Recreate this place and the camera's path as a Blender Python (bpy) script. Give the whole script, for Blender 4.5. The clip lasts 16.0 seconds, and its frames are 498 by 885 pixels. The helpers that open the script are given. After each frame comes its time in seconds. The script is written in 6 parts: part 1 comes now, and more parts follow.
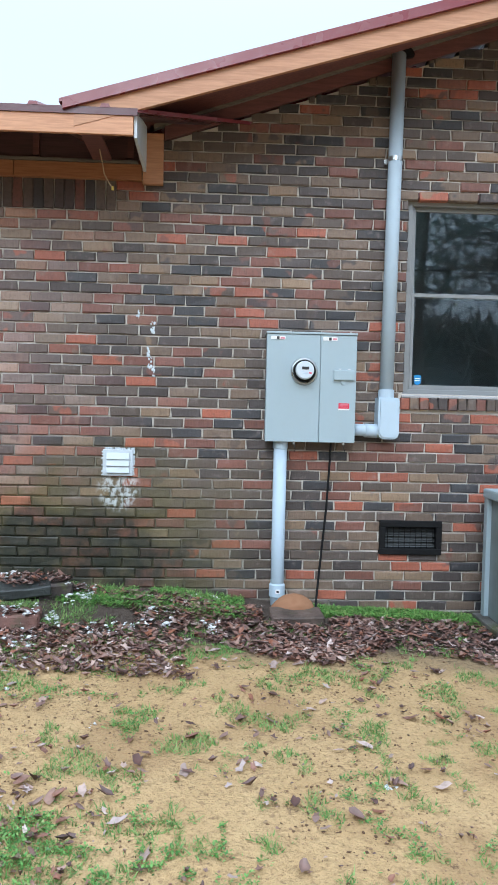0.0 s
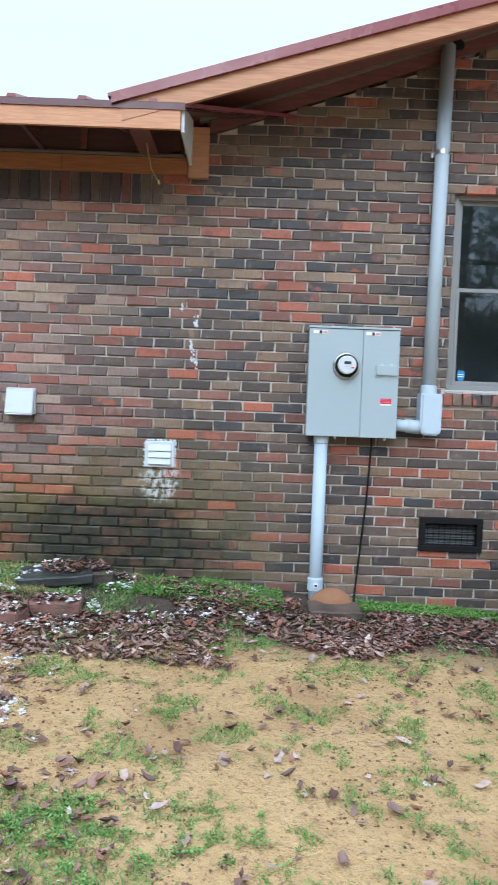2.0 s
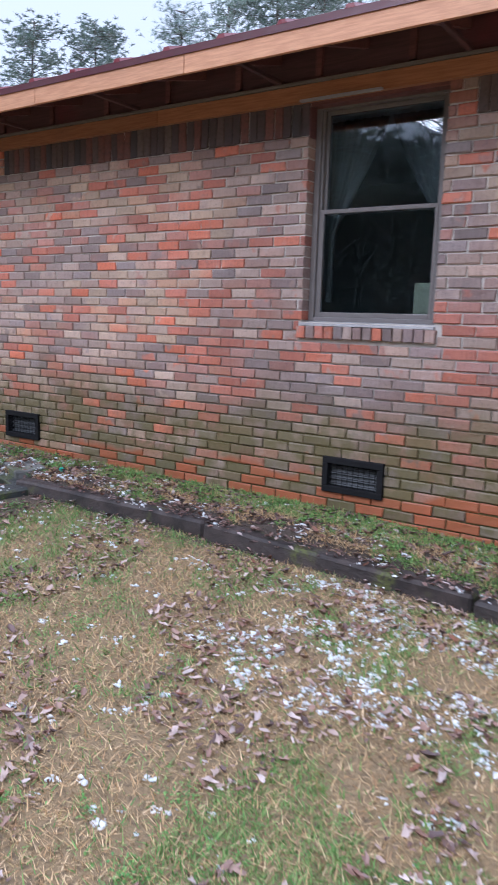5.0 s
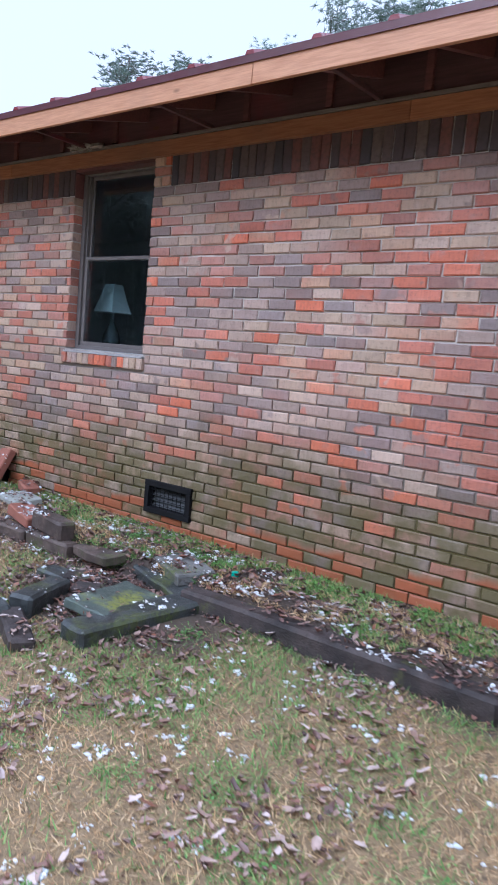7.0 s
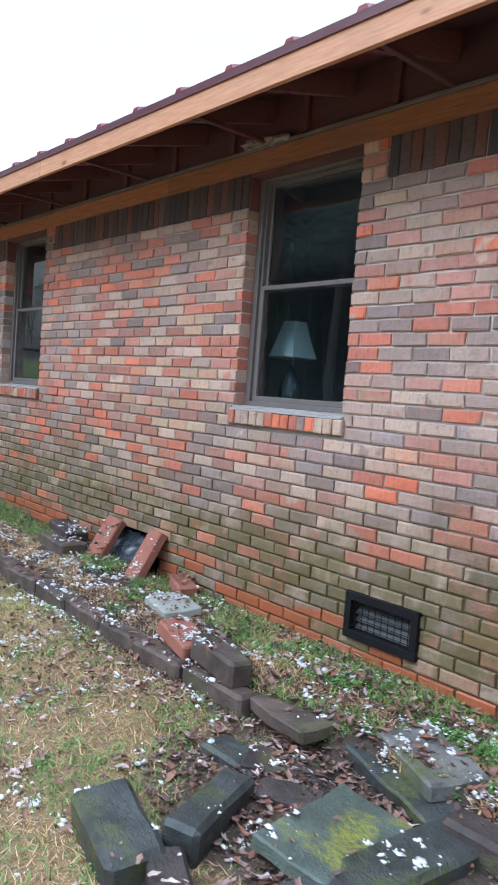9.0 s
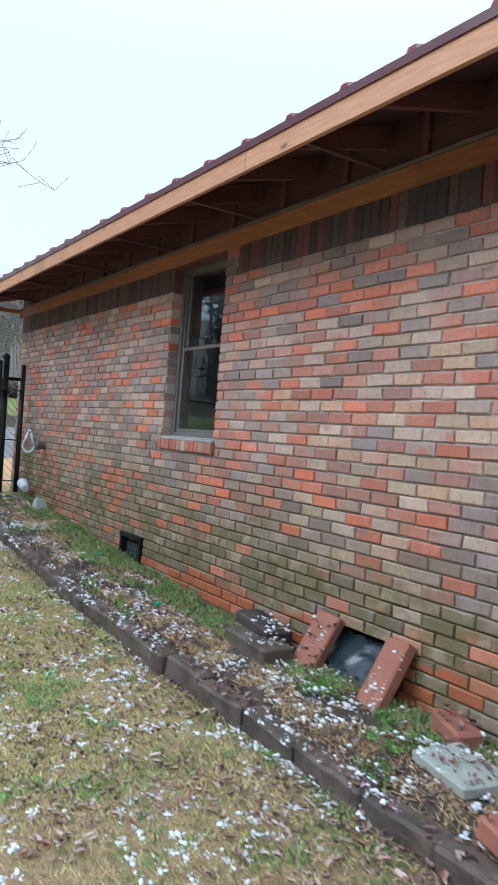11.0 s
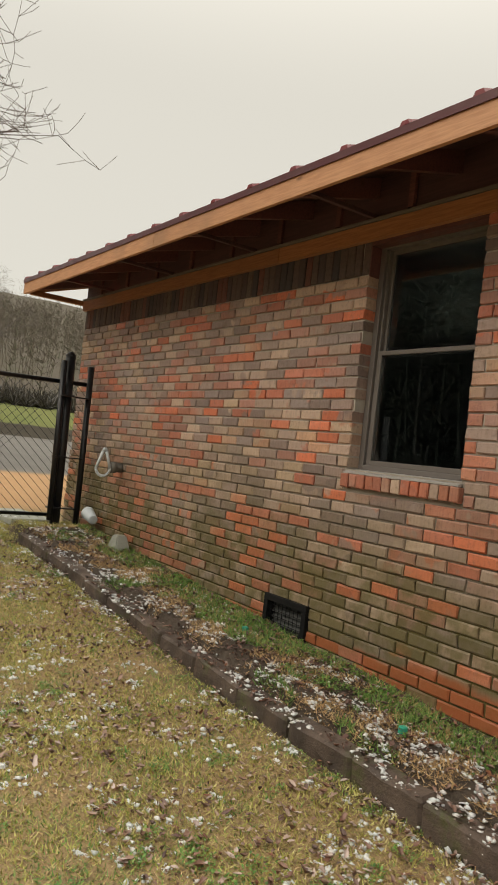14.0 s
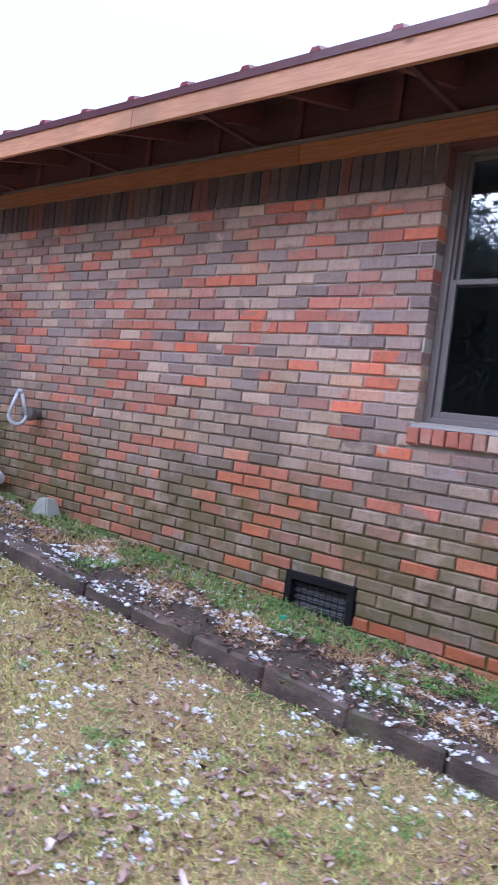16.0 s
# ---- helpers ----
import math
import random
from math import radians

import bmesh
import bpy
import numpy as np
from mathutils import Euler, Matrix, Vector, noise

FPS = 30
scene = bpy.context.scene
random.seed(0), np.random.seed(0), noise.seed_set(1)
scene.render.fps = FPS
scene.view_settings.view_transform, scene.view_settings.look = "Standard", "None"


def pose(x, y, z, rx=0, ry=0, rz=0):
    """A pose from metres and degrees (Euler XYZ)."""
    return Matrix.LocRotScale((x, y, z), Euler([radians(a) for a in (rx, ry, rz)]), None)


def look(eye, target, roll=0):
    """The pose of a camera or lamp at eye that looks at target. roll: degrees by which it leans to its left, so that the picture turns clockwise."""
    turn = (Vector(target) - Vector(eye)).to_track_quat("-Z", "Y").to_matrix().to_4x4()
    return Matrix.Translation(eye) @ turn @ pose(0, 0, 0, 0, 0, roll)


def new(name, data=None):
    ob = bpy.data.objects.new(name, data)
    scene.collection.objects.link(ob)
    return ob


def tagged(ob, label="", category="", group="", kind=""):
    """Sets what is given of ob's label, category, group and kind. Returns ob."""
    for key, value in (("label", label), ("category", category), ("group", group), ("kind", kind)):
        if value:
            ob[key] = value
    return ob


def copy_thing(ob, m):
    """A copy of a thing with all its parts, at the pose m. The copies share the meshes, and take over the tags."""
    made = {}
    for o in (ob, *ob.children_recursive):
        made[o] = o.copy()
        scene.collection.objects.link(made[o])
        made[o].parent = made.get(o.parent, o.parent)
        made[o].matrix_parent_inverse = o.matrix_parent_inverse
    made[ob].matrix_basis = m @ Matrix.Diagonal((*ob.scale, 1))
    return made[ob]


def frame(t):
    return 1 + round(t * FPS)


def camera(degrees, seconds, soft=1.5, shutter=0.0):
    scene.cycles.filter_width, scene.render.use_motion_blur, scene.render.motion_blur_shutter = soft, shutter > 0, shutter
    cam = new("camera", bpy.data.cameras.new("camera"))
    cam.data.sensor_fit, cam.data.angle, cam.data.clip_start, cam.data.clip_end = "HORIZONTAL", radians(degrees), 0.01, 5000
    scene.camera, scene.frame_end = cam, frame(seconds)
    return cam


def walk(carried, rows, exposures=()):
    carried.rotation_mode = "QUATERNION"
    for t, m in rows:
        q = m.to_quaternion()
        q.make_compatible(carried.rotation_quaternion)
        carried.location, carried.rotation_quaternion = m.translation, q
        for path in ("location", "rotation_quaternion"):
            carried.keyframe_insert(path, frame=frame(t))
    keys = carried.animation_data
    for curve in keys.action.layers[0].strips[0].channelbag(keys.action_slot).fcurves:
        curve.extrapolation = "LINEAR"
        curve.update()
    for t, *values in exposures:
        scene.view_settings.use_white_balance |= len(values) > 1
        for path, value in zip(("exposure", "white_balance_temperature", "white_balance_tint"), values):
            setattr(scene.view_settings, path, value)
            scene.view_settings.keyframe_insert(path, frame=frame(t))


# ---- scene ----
cam = camera(37.0, 16.0, 1.0, 0.3)
PATH = [
    (0, (0.235, 0.504, 1.63), (0.328, 2.5, 1.544), 1.3),
    (0.5, (0.232, 0.509, 1.63), (0.319, 2.504, 1.534), 2.1),
    (1, (0.239, 0.512, 1.63), (0.339, 2.507, 1.528), 2.1),
    (1.5, (0.226, 0.506, 1.631), (0.316, 2.501, 1.525), 2.1),
    (2, (0.203, 0.485, 1.637), (0.2, 2.482, 1.528), 2.1),
    (2.5, (0.137, 0.483, 1.639), (-0.045, 2.472, 1.535), 2.3),
    (3, (-0.016, 0.502, 1.649), (-0.356, 2.469, 1.514), 2.1),
    (3.5, (-0.084, 0.737, 1.709), (-0.712, 2.632, 1.578), 3.0),
    (4, (-0.225, 0.930, 1.742), (-1.100, 2.724, 1.551), 2.1),
    (4.5, (-0.630, 1.045, 1.745), (-1.674, 2.727, 1.460), 0.0),
    (5, (-0.928, 1.253, 1.748), (-2.046, 2.880, 1.430), 1.9),
    (5.2, (-1.081, 1.351, 1.757), (-2.236, 2.955, 1.458), 3.2),
    (7.3, (-2.961, 1.963, 1.823), (-4.2, 3.52, 1.622), 5.3),
    (7.5, (-3.105, 2.062, 1.838), (-4.343, 3.621, 1.648), 5.9),
    (8, (-3.41, 2.282, 1.843), (-4.695, 3.803, 1.654), 7.1),
    (8.5, (-3.761, 2.51, 1.854), (-5.203, 3.89, 1.724), 6.0),
    (9, (-4.085, 2.677, 1.828), (-5.594, 3.983, 1.703), 4.4),
    (9.5, (-4.435, 2.821, 1.809), (-5.969, 4.094, 1.643), 4.6),
    (10, (-4.816, 2.911, 1.832), (-6.438, 4.076, 1.731), 4.3),
    (10.2, (-4.958, 2.921, 1.827), (-6.606, 4.051, 1.731), 3.8),
    (12.3, (-6.583, 2.677, 1.736), (-8.287, 3.715, 1.87), 6.9),
    (12.5, (-6.709, 2.659, 1.741), (-8.414, 3.698, 1.853), 6.9),
    (13, (-7.087, 2.644, 1.743), (-8.808, 3.661, 1.822), 6.6),
    (13.5, (-7.415, 2.597, 1.746), (-9.124, 3.634, 1.811), 5.9),
    (14, (-7.763, 2.514, 1.776), (-9.406, 3.654, 1.812), 6.5),
    (14.5, (-8.122, 2.444, 1.745), (-9.736, 3.624, 1.742), 8.8),
    (15, (-8.487, 2.373, 1.74), (-10.044, 3.628, 1.71), 9.1),
    (15.5, (-8.904, 2.305, 1.727), (-10.253, 3.78, 1.673), 8.1),
    (16, (-9.356, 2.196, 1.683), (-10.617, 3.747, 1.621), 6.9),
]
EXPOSURES = [(0.0, 0.55, 5450, 5), (2.5, 0.55, 5450, 7), (3.5, 0.54, 5200, 12), (4.0, 0.52, 5200, 14), (5.0, 0.45, 5300, 18), (7.3, 0.58, 5100, 16), (8.5, 0.74, 5300, 12), (9.5, 0.82, 5250, 6), (10.2, 0.84, 5250, 5), (12.3, 0.06, 6000, 4), (12.8, 0.06, 6900, 9), (13.5, 0.02, 7900, 9), (14.0, 0.02, 7900, 8), (14.5, 0.05, 6700, 13), (15.0, 0.08, 5600, 16), (15.5, 0.40, 5150, 21), (16.0, 0.7, 5150, 25)]
walk(cam, [(t, look(eye, target, roll)) for t, eye, target, roll in PATH], EXPOSURES)


# ---- world and light ----
world = bpy.data.worlds.new("overcast_sky")
scene.world = world
world.use_nodes = True
wn, wl = world.node_tree.nodes, world.node_tree.links
sky = wn.new("ShaderNodeTexSky")
sky.sky_type, sky.sun_disc = "NISHITA", False
sky.sun_elevation, sky.sun_rotation = radians(32), radians(193)
tame = wn.new("ShaderNodeVectorMath")
tame.operation = "SCALE"
tame.inputs["Scale"].default_value = 0.1
cloud = wn.new("ShaderNodeMix")
cloud.data_type = "RGBA"
cloud.inputs[0].default_value = 0.85
cloud.inputs[7].default_value = (0.92, 0.955, 0.99, 1)
wl.new(sky.outputs[0], tame.inputs[0])
wl.new(tame.outputs[0], cloud.inputs[6])
# an overcast sky is about three times as bright overhead as at the horizon
where = wn.new("ShaderNodeTexCoord")
split = wn.new("ShaderNodeSeparateXYZ")
rise = wn.new("ShaderNodeMapRange")
rise.interpolation_type = "SMOOTHSTEP"
for k, v in ((1, 0.42), (2, 1.0), (3, 0.84), (4, 2.4)):
    rise.inputs[k].default_value = v
wl.new(where.outputs["Generated"], split.inputs[0])
wl.new(split.outputs[2], rise.inputs[0])
wl.new(cloud.outputs[2], wn["Background"].inputs[0])
wl.new(rise.outputs[0], wn["Background"].inputs[1])
sun_data = bpy.data.lights.new("sun", "SUN")
sun_data.energy, sun_data.angle, sun_data.color = 1.9, radians(40), (1.0, 0.97, 0.93)
sun_lamp = new("sun", sun_data)
sun_lamp.matrix_world = look((-5, -17, 14), (0, 5, 0))


# ---- materials ----
class Mat:
    """A node material under construction: m.node(kind, **inputs) adds and sets a node."""

    def __init__(self, name):
        self.mat = bpy.data.materials.new(name)
        self.mat.use_nodes = True
        self.nodes, self.links = self.mat.node_tree.nodes, self.mat.node_tree.links
        self.bsdf = self.nodes["Principled BSDF"]

    def put(self, socket, value):
        if isinstance(value, bpy.types.NodeSocket):
            self.links.new(value, socket)
        elif value is not None:
            if isinstance(value, tuple) and len(value) == 3 and socket.type == "RGBA":
                value = (*value, 1)
            socket.default_value = value

    def noise(self, scale, detail=3.0, where=None, rough=0.55):
        n = self.nodes.new("ShaderNodeTexNoise")
        n.inputs["Scale"].default_value, n.inputs["Detail"].default_value, n.inputs["Roughness"].default_value = scale, detail, rough
        self.put(n.inputs["Vector"], where or self.position())
        return n.outputs["Fac"]

    def position(self):
        return self.nodes.new("ShaderNodeNewGeometry").outputs["Position"]

    def local(self):
        return self.nodes.new("ShaderNodeTexCoord").outputs["Object"]

    def axes(self, where=None):
        s = self.nodes.new("ShaderNodeSeparateXYZ")
        self.put(s.inputs[0], where or self.position())
        return s.outputs[0], s.outputs[1], s.outputs[2]

    def scaled(self, sx, sy, sz, where=None):
        n = self.nodes.new("ShaderNodeVectorMath")
        n.operation = "MULTIPLY"
        self.put(n.inputs[0], where or self.position())
        n.inputs[1].default_value = (sx, sy, sz)
        return n.outputs[0]

    def math(self, op, a, b=None):
        n = self.nodes.new("ShaderNodeMath")
        n.operation = op
        self.put(n.inputs[0], a)
        self.put(n.inputs[1], b)
        return n.outputs[0]

    def span(self, value, lo, hi, out_lo=0.0, out_hi=1.0):
        n = self.nodes.new("ShaderNodeMapRange")
        n.interpolation_type = "SMOOTHSTEP"
        for k, v in zip(range(5), (value, lo, hi, out_lo, out_hi)):
            self.put(n.inputs[k], v)
        return n.outputs[0]

    def mix(self, fac, a, b, mode="MIX"):
        n = self.nodes.new("ShaderNodeMix")
        n.data_type, n.blend_type = "RGBA", mode
        self.put(n.inputs[0], fac)
        self.put(n.inputs[6], a)
        self.put(n.inputs[7], b)
        return n.outputs[2]

    def ramp(self, fac, stops, constant=False):
        n = self.nodes.new("ShaderNodeValToRGB")
        cr = n.color_ramp
        cr.interpolation = "CONSTANT" if constant else "LINEAR"
        while len(cr.elements) < len(stops):
            cr.elements.new(0.5)
        for e, (p, c) in zip(cr.elements, stops):
            e.position, e.color = p, (*c, 1)
        self.put(n.inputs[0], fac)
        return n.outputs[0]

    def shuffle(self, value):
        n = self.nodes.new("ShaderNodeTexWhiteNoise")
        n.noise_dimensions = "1D"
        self.put(n.inputs["W"], value)
        return n.outputs["Value"]

    def random(self, island):
        if island:
            return self.nodes.new("ShaderNodeNewGeometry").outputs["Random Per Island"]
        return self.nodes.new("ShaderNodeObjectInfo").outputs["Random"]

    def bump(self, height, strength=0.3, distance=0.01):
        n = self.nodes.new("ShaderNodeBump")
        n.inputs["Strength"].default_value, n.inputs["Distance"].default_value = strength, distance
        self.put(n.inputs["Height"], height)
        self.put(self.bsdf.inputs["Normal"], n.outputs[0])

    def done(self, color, rough=0.6, metal=0.0, **more):
        self.put(self.bsdf.inputs["Base Color"], color)
        self.put(self.bsdf.inputs["Roughness"], rough)
        self.put(self.bsdf.inputs["Metallic"], metal)
        for k, v in more.items():
            self.put(self.bsdf.inputs[k.replace("_", " ")], v)
        return self.mat


def algae_over(m, color, clean=None):
    """Green algae and dark damp on the foot of the long wall, and a black wet patch beside the ground vent."""
    x, y, z = m.axes()
    wob = m.noise(1.3, 4)
    top = m.math("ADD", z, m.math("MULTIPLY", m.math("SUBTRACT", wob, 0.5), -0.9))
    top = m.math("ADD", top, m.span(x, -8.5, -14.5, 0.0, -0.36))
    band = m.span(top, 1.48, 0.92)
    band = m.math("MAXIMUM", m.math("MULTIPLY", band, m.span(x, 0.9, -0.5)), m.math("MULTIPLY", m.span(top, 1.75, 1.1, 0.0, 0.55), m.span(x, -6.5, -8.0)))
    band = m.math("MULTIPLY", band, m.span(m.noise(9, 3), 0.25, 0.6, 0.35, 1.0))
    if clean is not None:
        band = m.math("MULTIPLY", band, clean)
    color = m.mix(m.math("MULTIPLY", band, 0.88), color, m.mix(m.noise(3.1, 3), (0.078, 0.070, 0.018), (0.150, 0.120, 0.042)))
    px = m.math("MULTIPLY", m.math("ADD", x, 0.75), 1.1)
    pz = m.math("MULTIPLY", m.math("SUBTRACT", z, 0.66), 2.9)
    d = m.math("SQRT", m.math("ADD", m.math("MULTIPLY", px, px), m.math("MULTIPLY", pz, pz)))
    d = m.math("ADD", d, m.math("MULTIPLY", m.math("SUBTRACT", m.noise(5, 5), 0.5), 1.1))
    wet = m.span(d, 1.12, 0.55)
    color = m.mix(m.math("MULTIPLY", m.math("MULTIPLY", wet, m.span(m.noise(11, 4), 0.3, 0.6, 0.62, 1.0)), 0.92), color, (0.014, 0.017, 0.011))
    # chalky run-off under the dryer vent
    px = m.math("MULTIPLY", m.math("ADD", x, 0.40), 6.5)
    pz = m.math("MULTIPLY", m.math("SUBTRACT", z, 1.09), 6.0)
    d = m.math("ADD", m.math("MULTIPLY", px, px), m.math("MULTIPLY", pz, pz))
    chalk = m.math("MULTIPLY", m.span(d, 1.1, 0.3), m.span(m.noise(34, 6, m.scaled(1, 1, 0.6)), 0.42, 0.60))
    return m.mix(m.math("MULTIPLY", chalk, 0.8), color, (0.62, 0.66, 0.66))


def make_brick(name, island):
    m = Mat(name)
    r = m.random(island)
    x, y, z = m.axes()
    old_stops = [(0, (0.066, 0.052, 0.049)), (0.22, (0.105, 0.080, 0.066)), (0.44, (0.170, 0.120, 0.086)), (0.60, (0.042, 0.041, 0.046)), (0.73, (0.185, 0.078, 0.058)), (0.87, (0.335, 0.105, 0.062)), (0.945, (0.24, 0.165, 0.105))]
    new_stops = [(0, (0.205, 0.158, 0.148)), (0.15, (0.300, 0.228, 0.196)), (0.31, (0.150, 0.120, 0.118)), (0.43, (0.375, 0.288, 0.236)), (0.57, (0.300, 0.140, 0.115)), (0.69, (0.37, 0.108, 0.068)), (0.82, (0.46, 0.112, 0.050)), (0.915, (0.195, 0.165, 0.168))]
    flash = m.span(m.noise(6.5, 2), 0.60, 0.66, 0.0, 0.8)
    other = m.shuffle(m.math("ADD", r, 5.3))
    old = m.mix(flash, m.ramp(r, old_stops, True), m.ramp(other, old_stops, True))
    gray = m.mix(flash, m.ramp(r, new_stops, True), m.ramp(other, new_stops, True))
    gray = m.mix(m.span(m.noise(0.9, 4), 0.45, 0.72, 0.0, 0.3), gray, (0.36, 0.29, 0.265))
    warm = m.math("MULTIPLY", m.span(m.noise(0.75, 3), 0.46, 0.66, m.span(x, -6.0, -4.5, 0.0, 0.14), 0.85), m.span(m.shuffle(m.math("ADD", r, 7.7)), m.span(x, -6.5, -4.0, 0.52, 0.34), 0.60))
    gray = m.mix(warm, gray, m.mix(m.shuffle(m.math("ADD", r, 1.9)), (0.25, 0.092, 0.066), (0.40, 0.110, 0.056)))
    buff = m.math("MULTIPLY", m.span(m.noise(0.6, 3, m.scaled(1, 1, 1.4)), 0.44, 0.60), m.span(m.shuffle(m.math("ADD", r, 4.4)), 0.74, 0.78, 0.0, 0.75))
    gray = m.mix(buff, gray, (0.36, 0.275, 0.19))
    # brightness of the wall's west part, put into the brick colour
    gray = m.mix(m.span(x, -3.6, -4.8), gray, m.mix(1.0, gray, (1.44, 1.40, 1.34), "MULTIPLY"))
    gray = m.mix(0.2, gray, (0.29, 0.185, 0.145))
    side = m.span(m.math("ADD", x, m.math("MULTIPLY", m.shuffle(r), 1.0)), 0.3, -1.2)
    c = m.mix(side, old, gray)
    tone = m.shuffle(m.math("ADD", r, 3.7))
    c = m.mix(0.6, c, m.ramp(tone, [(0, (0.76, 0.74, 0.73)), (1, (1.42, 1.40, 1.38))]), "MULTIPLY")
    grain = m.noise(55, 5)
    c = m.mix(m.span(grain, 0.50, 0.78, 0.0, 0.4), c, (0.085, 0.072, 0.070))
    c = m.mix(m.span(m.noise(14, 4), 0.55, 0.75, 0.0, 0.30), c, (0.36, 0.29, 0.265))
    ribs = m.noise(1.0, 3, m.scaled(85, 85, 9))
    c = m.mix(m.span(ribs, 0.42, 0.72, 0.0, 0.38), c, m.mix(0.75, c, (0.5, 0.46, 0.44), "MULTIPLY"))
    washed = m.math("MULTIPLY", m.span(m.shuffle(m.math("ADD", r, 9.1)), 0.40, 0.44), m.span(m.math("ADD", z, m.math("MULTIPLY", m.noise(1.7, 3), -0.35)), 0.62, 0.56))
    washed = m.math("MULTIPLY", washed, m.span(x, -1.2, -1.6))
    c = m.mix(washed, c, m.mix(m.noise(9, 3), (0.42, 0.105, 0.036), (0.26, 0.085, 0.034)))
    c = algae_over(m, c, m.math("MULTIPLY", m.math("SUBTRACT", 1.0, m.math("MULTIPLY", washed, 0.85)), m.math("MAXIMUM", m.span(r, 0.71, 0.69), m.math("MAXIMUM", m.span(r, 0.915, 0.92), 0.50))))
    m.bump(m.math("ADD", m.noise(160, 4), m.math("ADD", m.math("MULTIPLY", m.noise(45, 4), 1.5), m.math("MULTIPLY", ribs, 0.8))), 0.55, 0.005)
    return m.done(c, m.span(grain, 0.3, 0.7, 0.45, 0.7), Coat_Weight=0.25, Coat_Roughness=0.4)


def make_dark_brick():
    m = Mat("dark_soldier_brick")
    r = m.random(True)
    c = m.ramp(r, [(0, (0.085, 0.062, 0.064)), (0.35, (0.125, 0.088, 0.080)), (0.6, (0.065, 0.056, 0.062)), (0.78, (0.18, 0.075, 0.062)), (0.93, (0.15, 0.11, 0.095))], True)
    c = m.mix(m.span(m.noise(40, 4), 0.4, 0.75, 0.0, 0.6), c, (0.05, 0.042, 0.042))
    m.bump(m.noise(150, 4), 0.5, 0.005)
    return m.done(c, 0.7)


BRICK_DARK = make_dark_brick()
BRICK_JOINED = make_brick("fired_brick_run", True)
BRICK_SINGLE = make_brick("fired_brick", False)


def make_mortar():
    m = Mat("mortar")
    x, y, z = m.axes()
    c = m.mix(m.noise(14, 4), (0.45, 0.415, 0.37), (0.68, 0.64, 0.585))
    c = m.mix(m.span(m.noise(1.1, 4), 0.5, 0.75, 0.0, 0.6), c, (0.19, 0.16, 0.14))
    # weathered brown low down, with the raked joints' shadow put into the colour
    joint_dark = m.math("MULTIPLY", m.span(x, 0.4, -1.4), m.span(m.math("ADD", z, m.math("MULTIPLY", m.noise(0.8, 4), -1.1)), 1.55, 0.75, 0.06, 0.80))
    c = m.mix(joint_dark, c, (0.150, 0.122, 0.105))
    c = m.mix(m.span(x, -8.0, -10.0, 0.0, 0.30), c, (0.17, 0.135, 0.11))
    c = m.mix(m.math("MULTIPLY", m.span(m.math("ADD", z, m.math("MULTIPLY", m.noise(1.3, 4), -0.6)), 1.02, 0.62), m.span(x, 0.9, -0.5, 0.0, 0.92)), c, (0.035, 0.032, 0.022))
    c = algae_over(m, c)
    m.bump(m.noise(240, 3), 0.5, 0.004)
    return m.done(c, 0.9)


MORTAR = make_mortar()


def make_wood(name, light, dark, stain, along=(1.0, 14.0, 14.0), island=False):
    m = Mat(name)
    grain = m.noise(6, 5, m.scaled(*along), 0.6)
    c = m.mix(m.span(grain, 0.3, 0.7), dark, light)
    c = m.mix(m.span(m.noise(1.1, 4), 0.55, 0.75, 0.0, 0.7), c, stain)
    knots = m.nodes.new("ShaderNodeTexVoronoi")
    knots.inputs["Scale"].default_value = 2.2
    m.put(knots.inputs["Vector"], m.scaled(1.0, 2.5, 2.5))
    c = m.mix(m.span(knots.outputs["Distance"], 0.10, 0.035, 0.0, 0.75), c, (0.10, 0.045, 0.022))
    tone = m.ramp(m.random(island), [(0, (0.8, 0.78, 0.76)), (1, (1.1, 1.06, 1.0))])
    c = m.mix(1.0, c, tone, "MULTIPLY")
    m.bump(grain, 0.25, 0.003)
    return m.done(c, 0.55)


DECK_WOOD = make_wood("dark_roof_deck", (0.105, 0.052, 0.056), (0.066, 0.036, 0.041), (0.20, 0.020, 0.036))
FASCIA_WOOD = make_wood("new_pine", (0.58, 0.315, 0.180), (0.45, 0.225, 0.122), (0.30, 0.175, 0.11))
FRIEZE_WOOD = make_wood("stained_pine", (0.43, 0.195, 0.092), (0.31, 0.130, 0.060), (0.26, 0.14, 0.085))
DARK_WOOD = make_wood("old_red_stained_wood", (0.19, 0.080, 0.076), (0.12, 0.052, 0.054), (0.08, 0.052, 0.056))
GREY_WOOD = make_wood("weathered_grey_strip", (0.20, 0.18, 0.165), (0.13, 0.115, 0.105), (0.12, 0.10, 0.09))


def make_stone(name, color, dark, moss, moss_share, rough=0.75):
    m = Mat(name)
    c = m.mix(m.span(m.noise(6, 6), 0.35, 0.65), color, dark)
    c = m.mix(m.span(m.noise(70, 4), 0.5, 0.7, 0.0, 0.6), c, dark)
    c = m.mix(m.math("MULTIPLY", m.span(m.noise(4.3, 5), 0.62 - moss_share, 0.74 - moss_share), m.span(m.noise(45, 4), 0.3, 0.6)), c, moss)
    m.bump(m.math("ADD", m.noise(24, 5), m.math("MULTIPLY", m.noise(120, 4), 0.5)), 0.8, 0.012)
    return m.done(c, m.span(m.noise(9, 3), 0.3, 0.7, rough - 0.2, rough + 0.1))


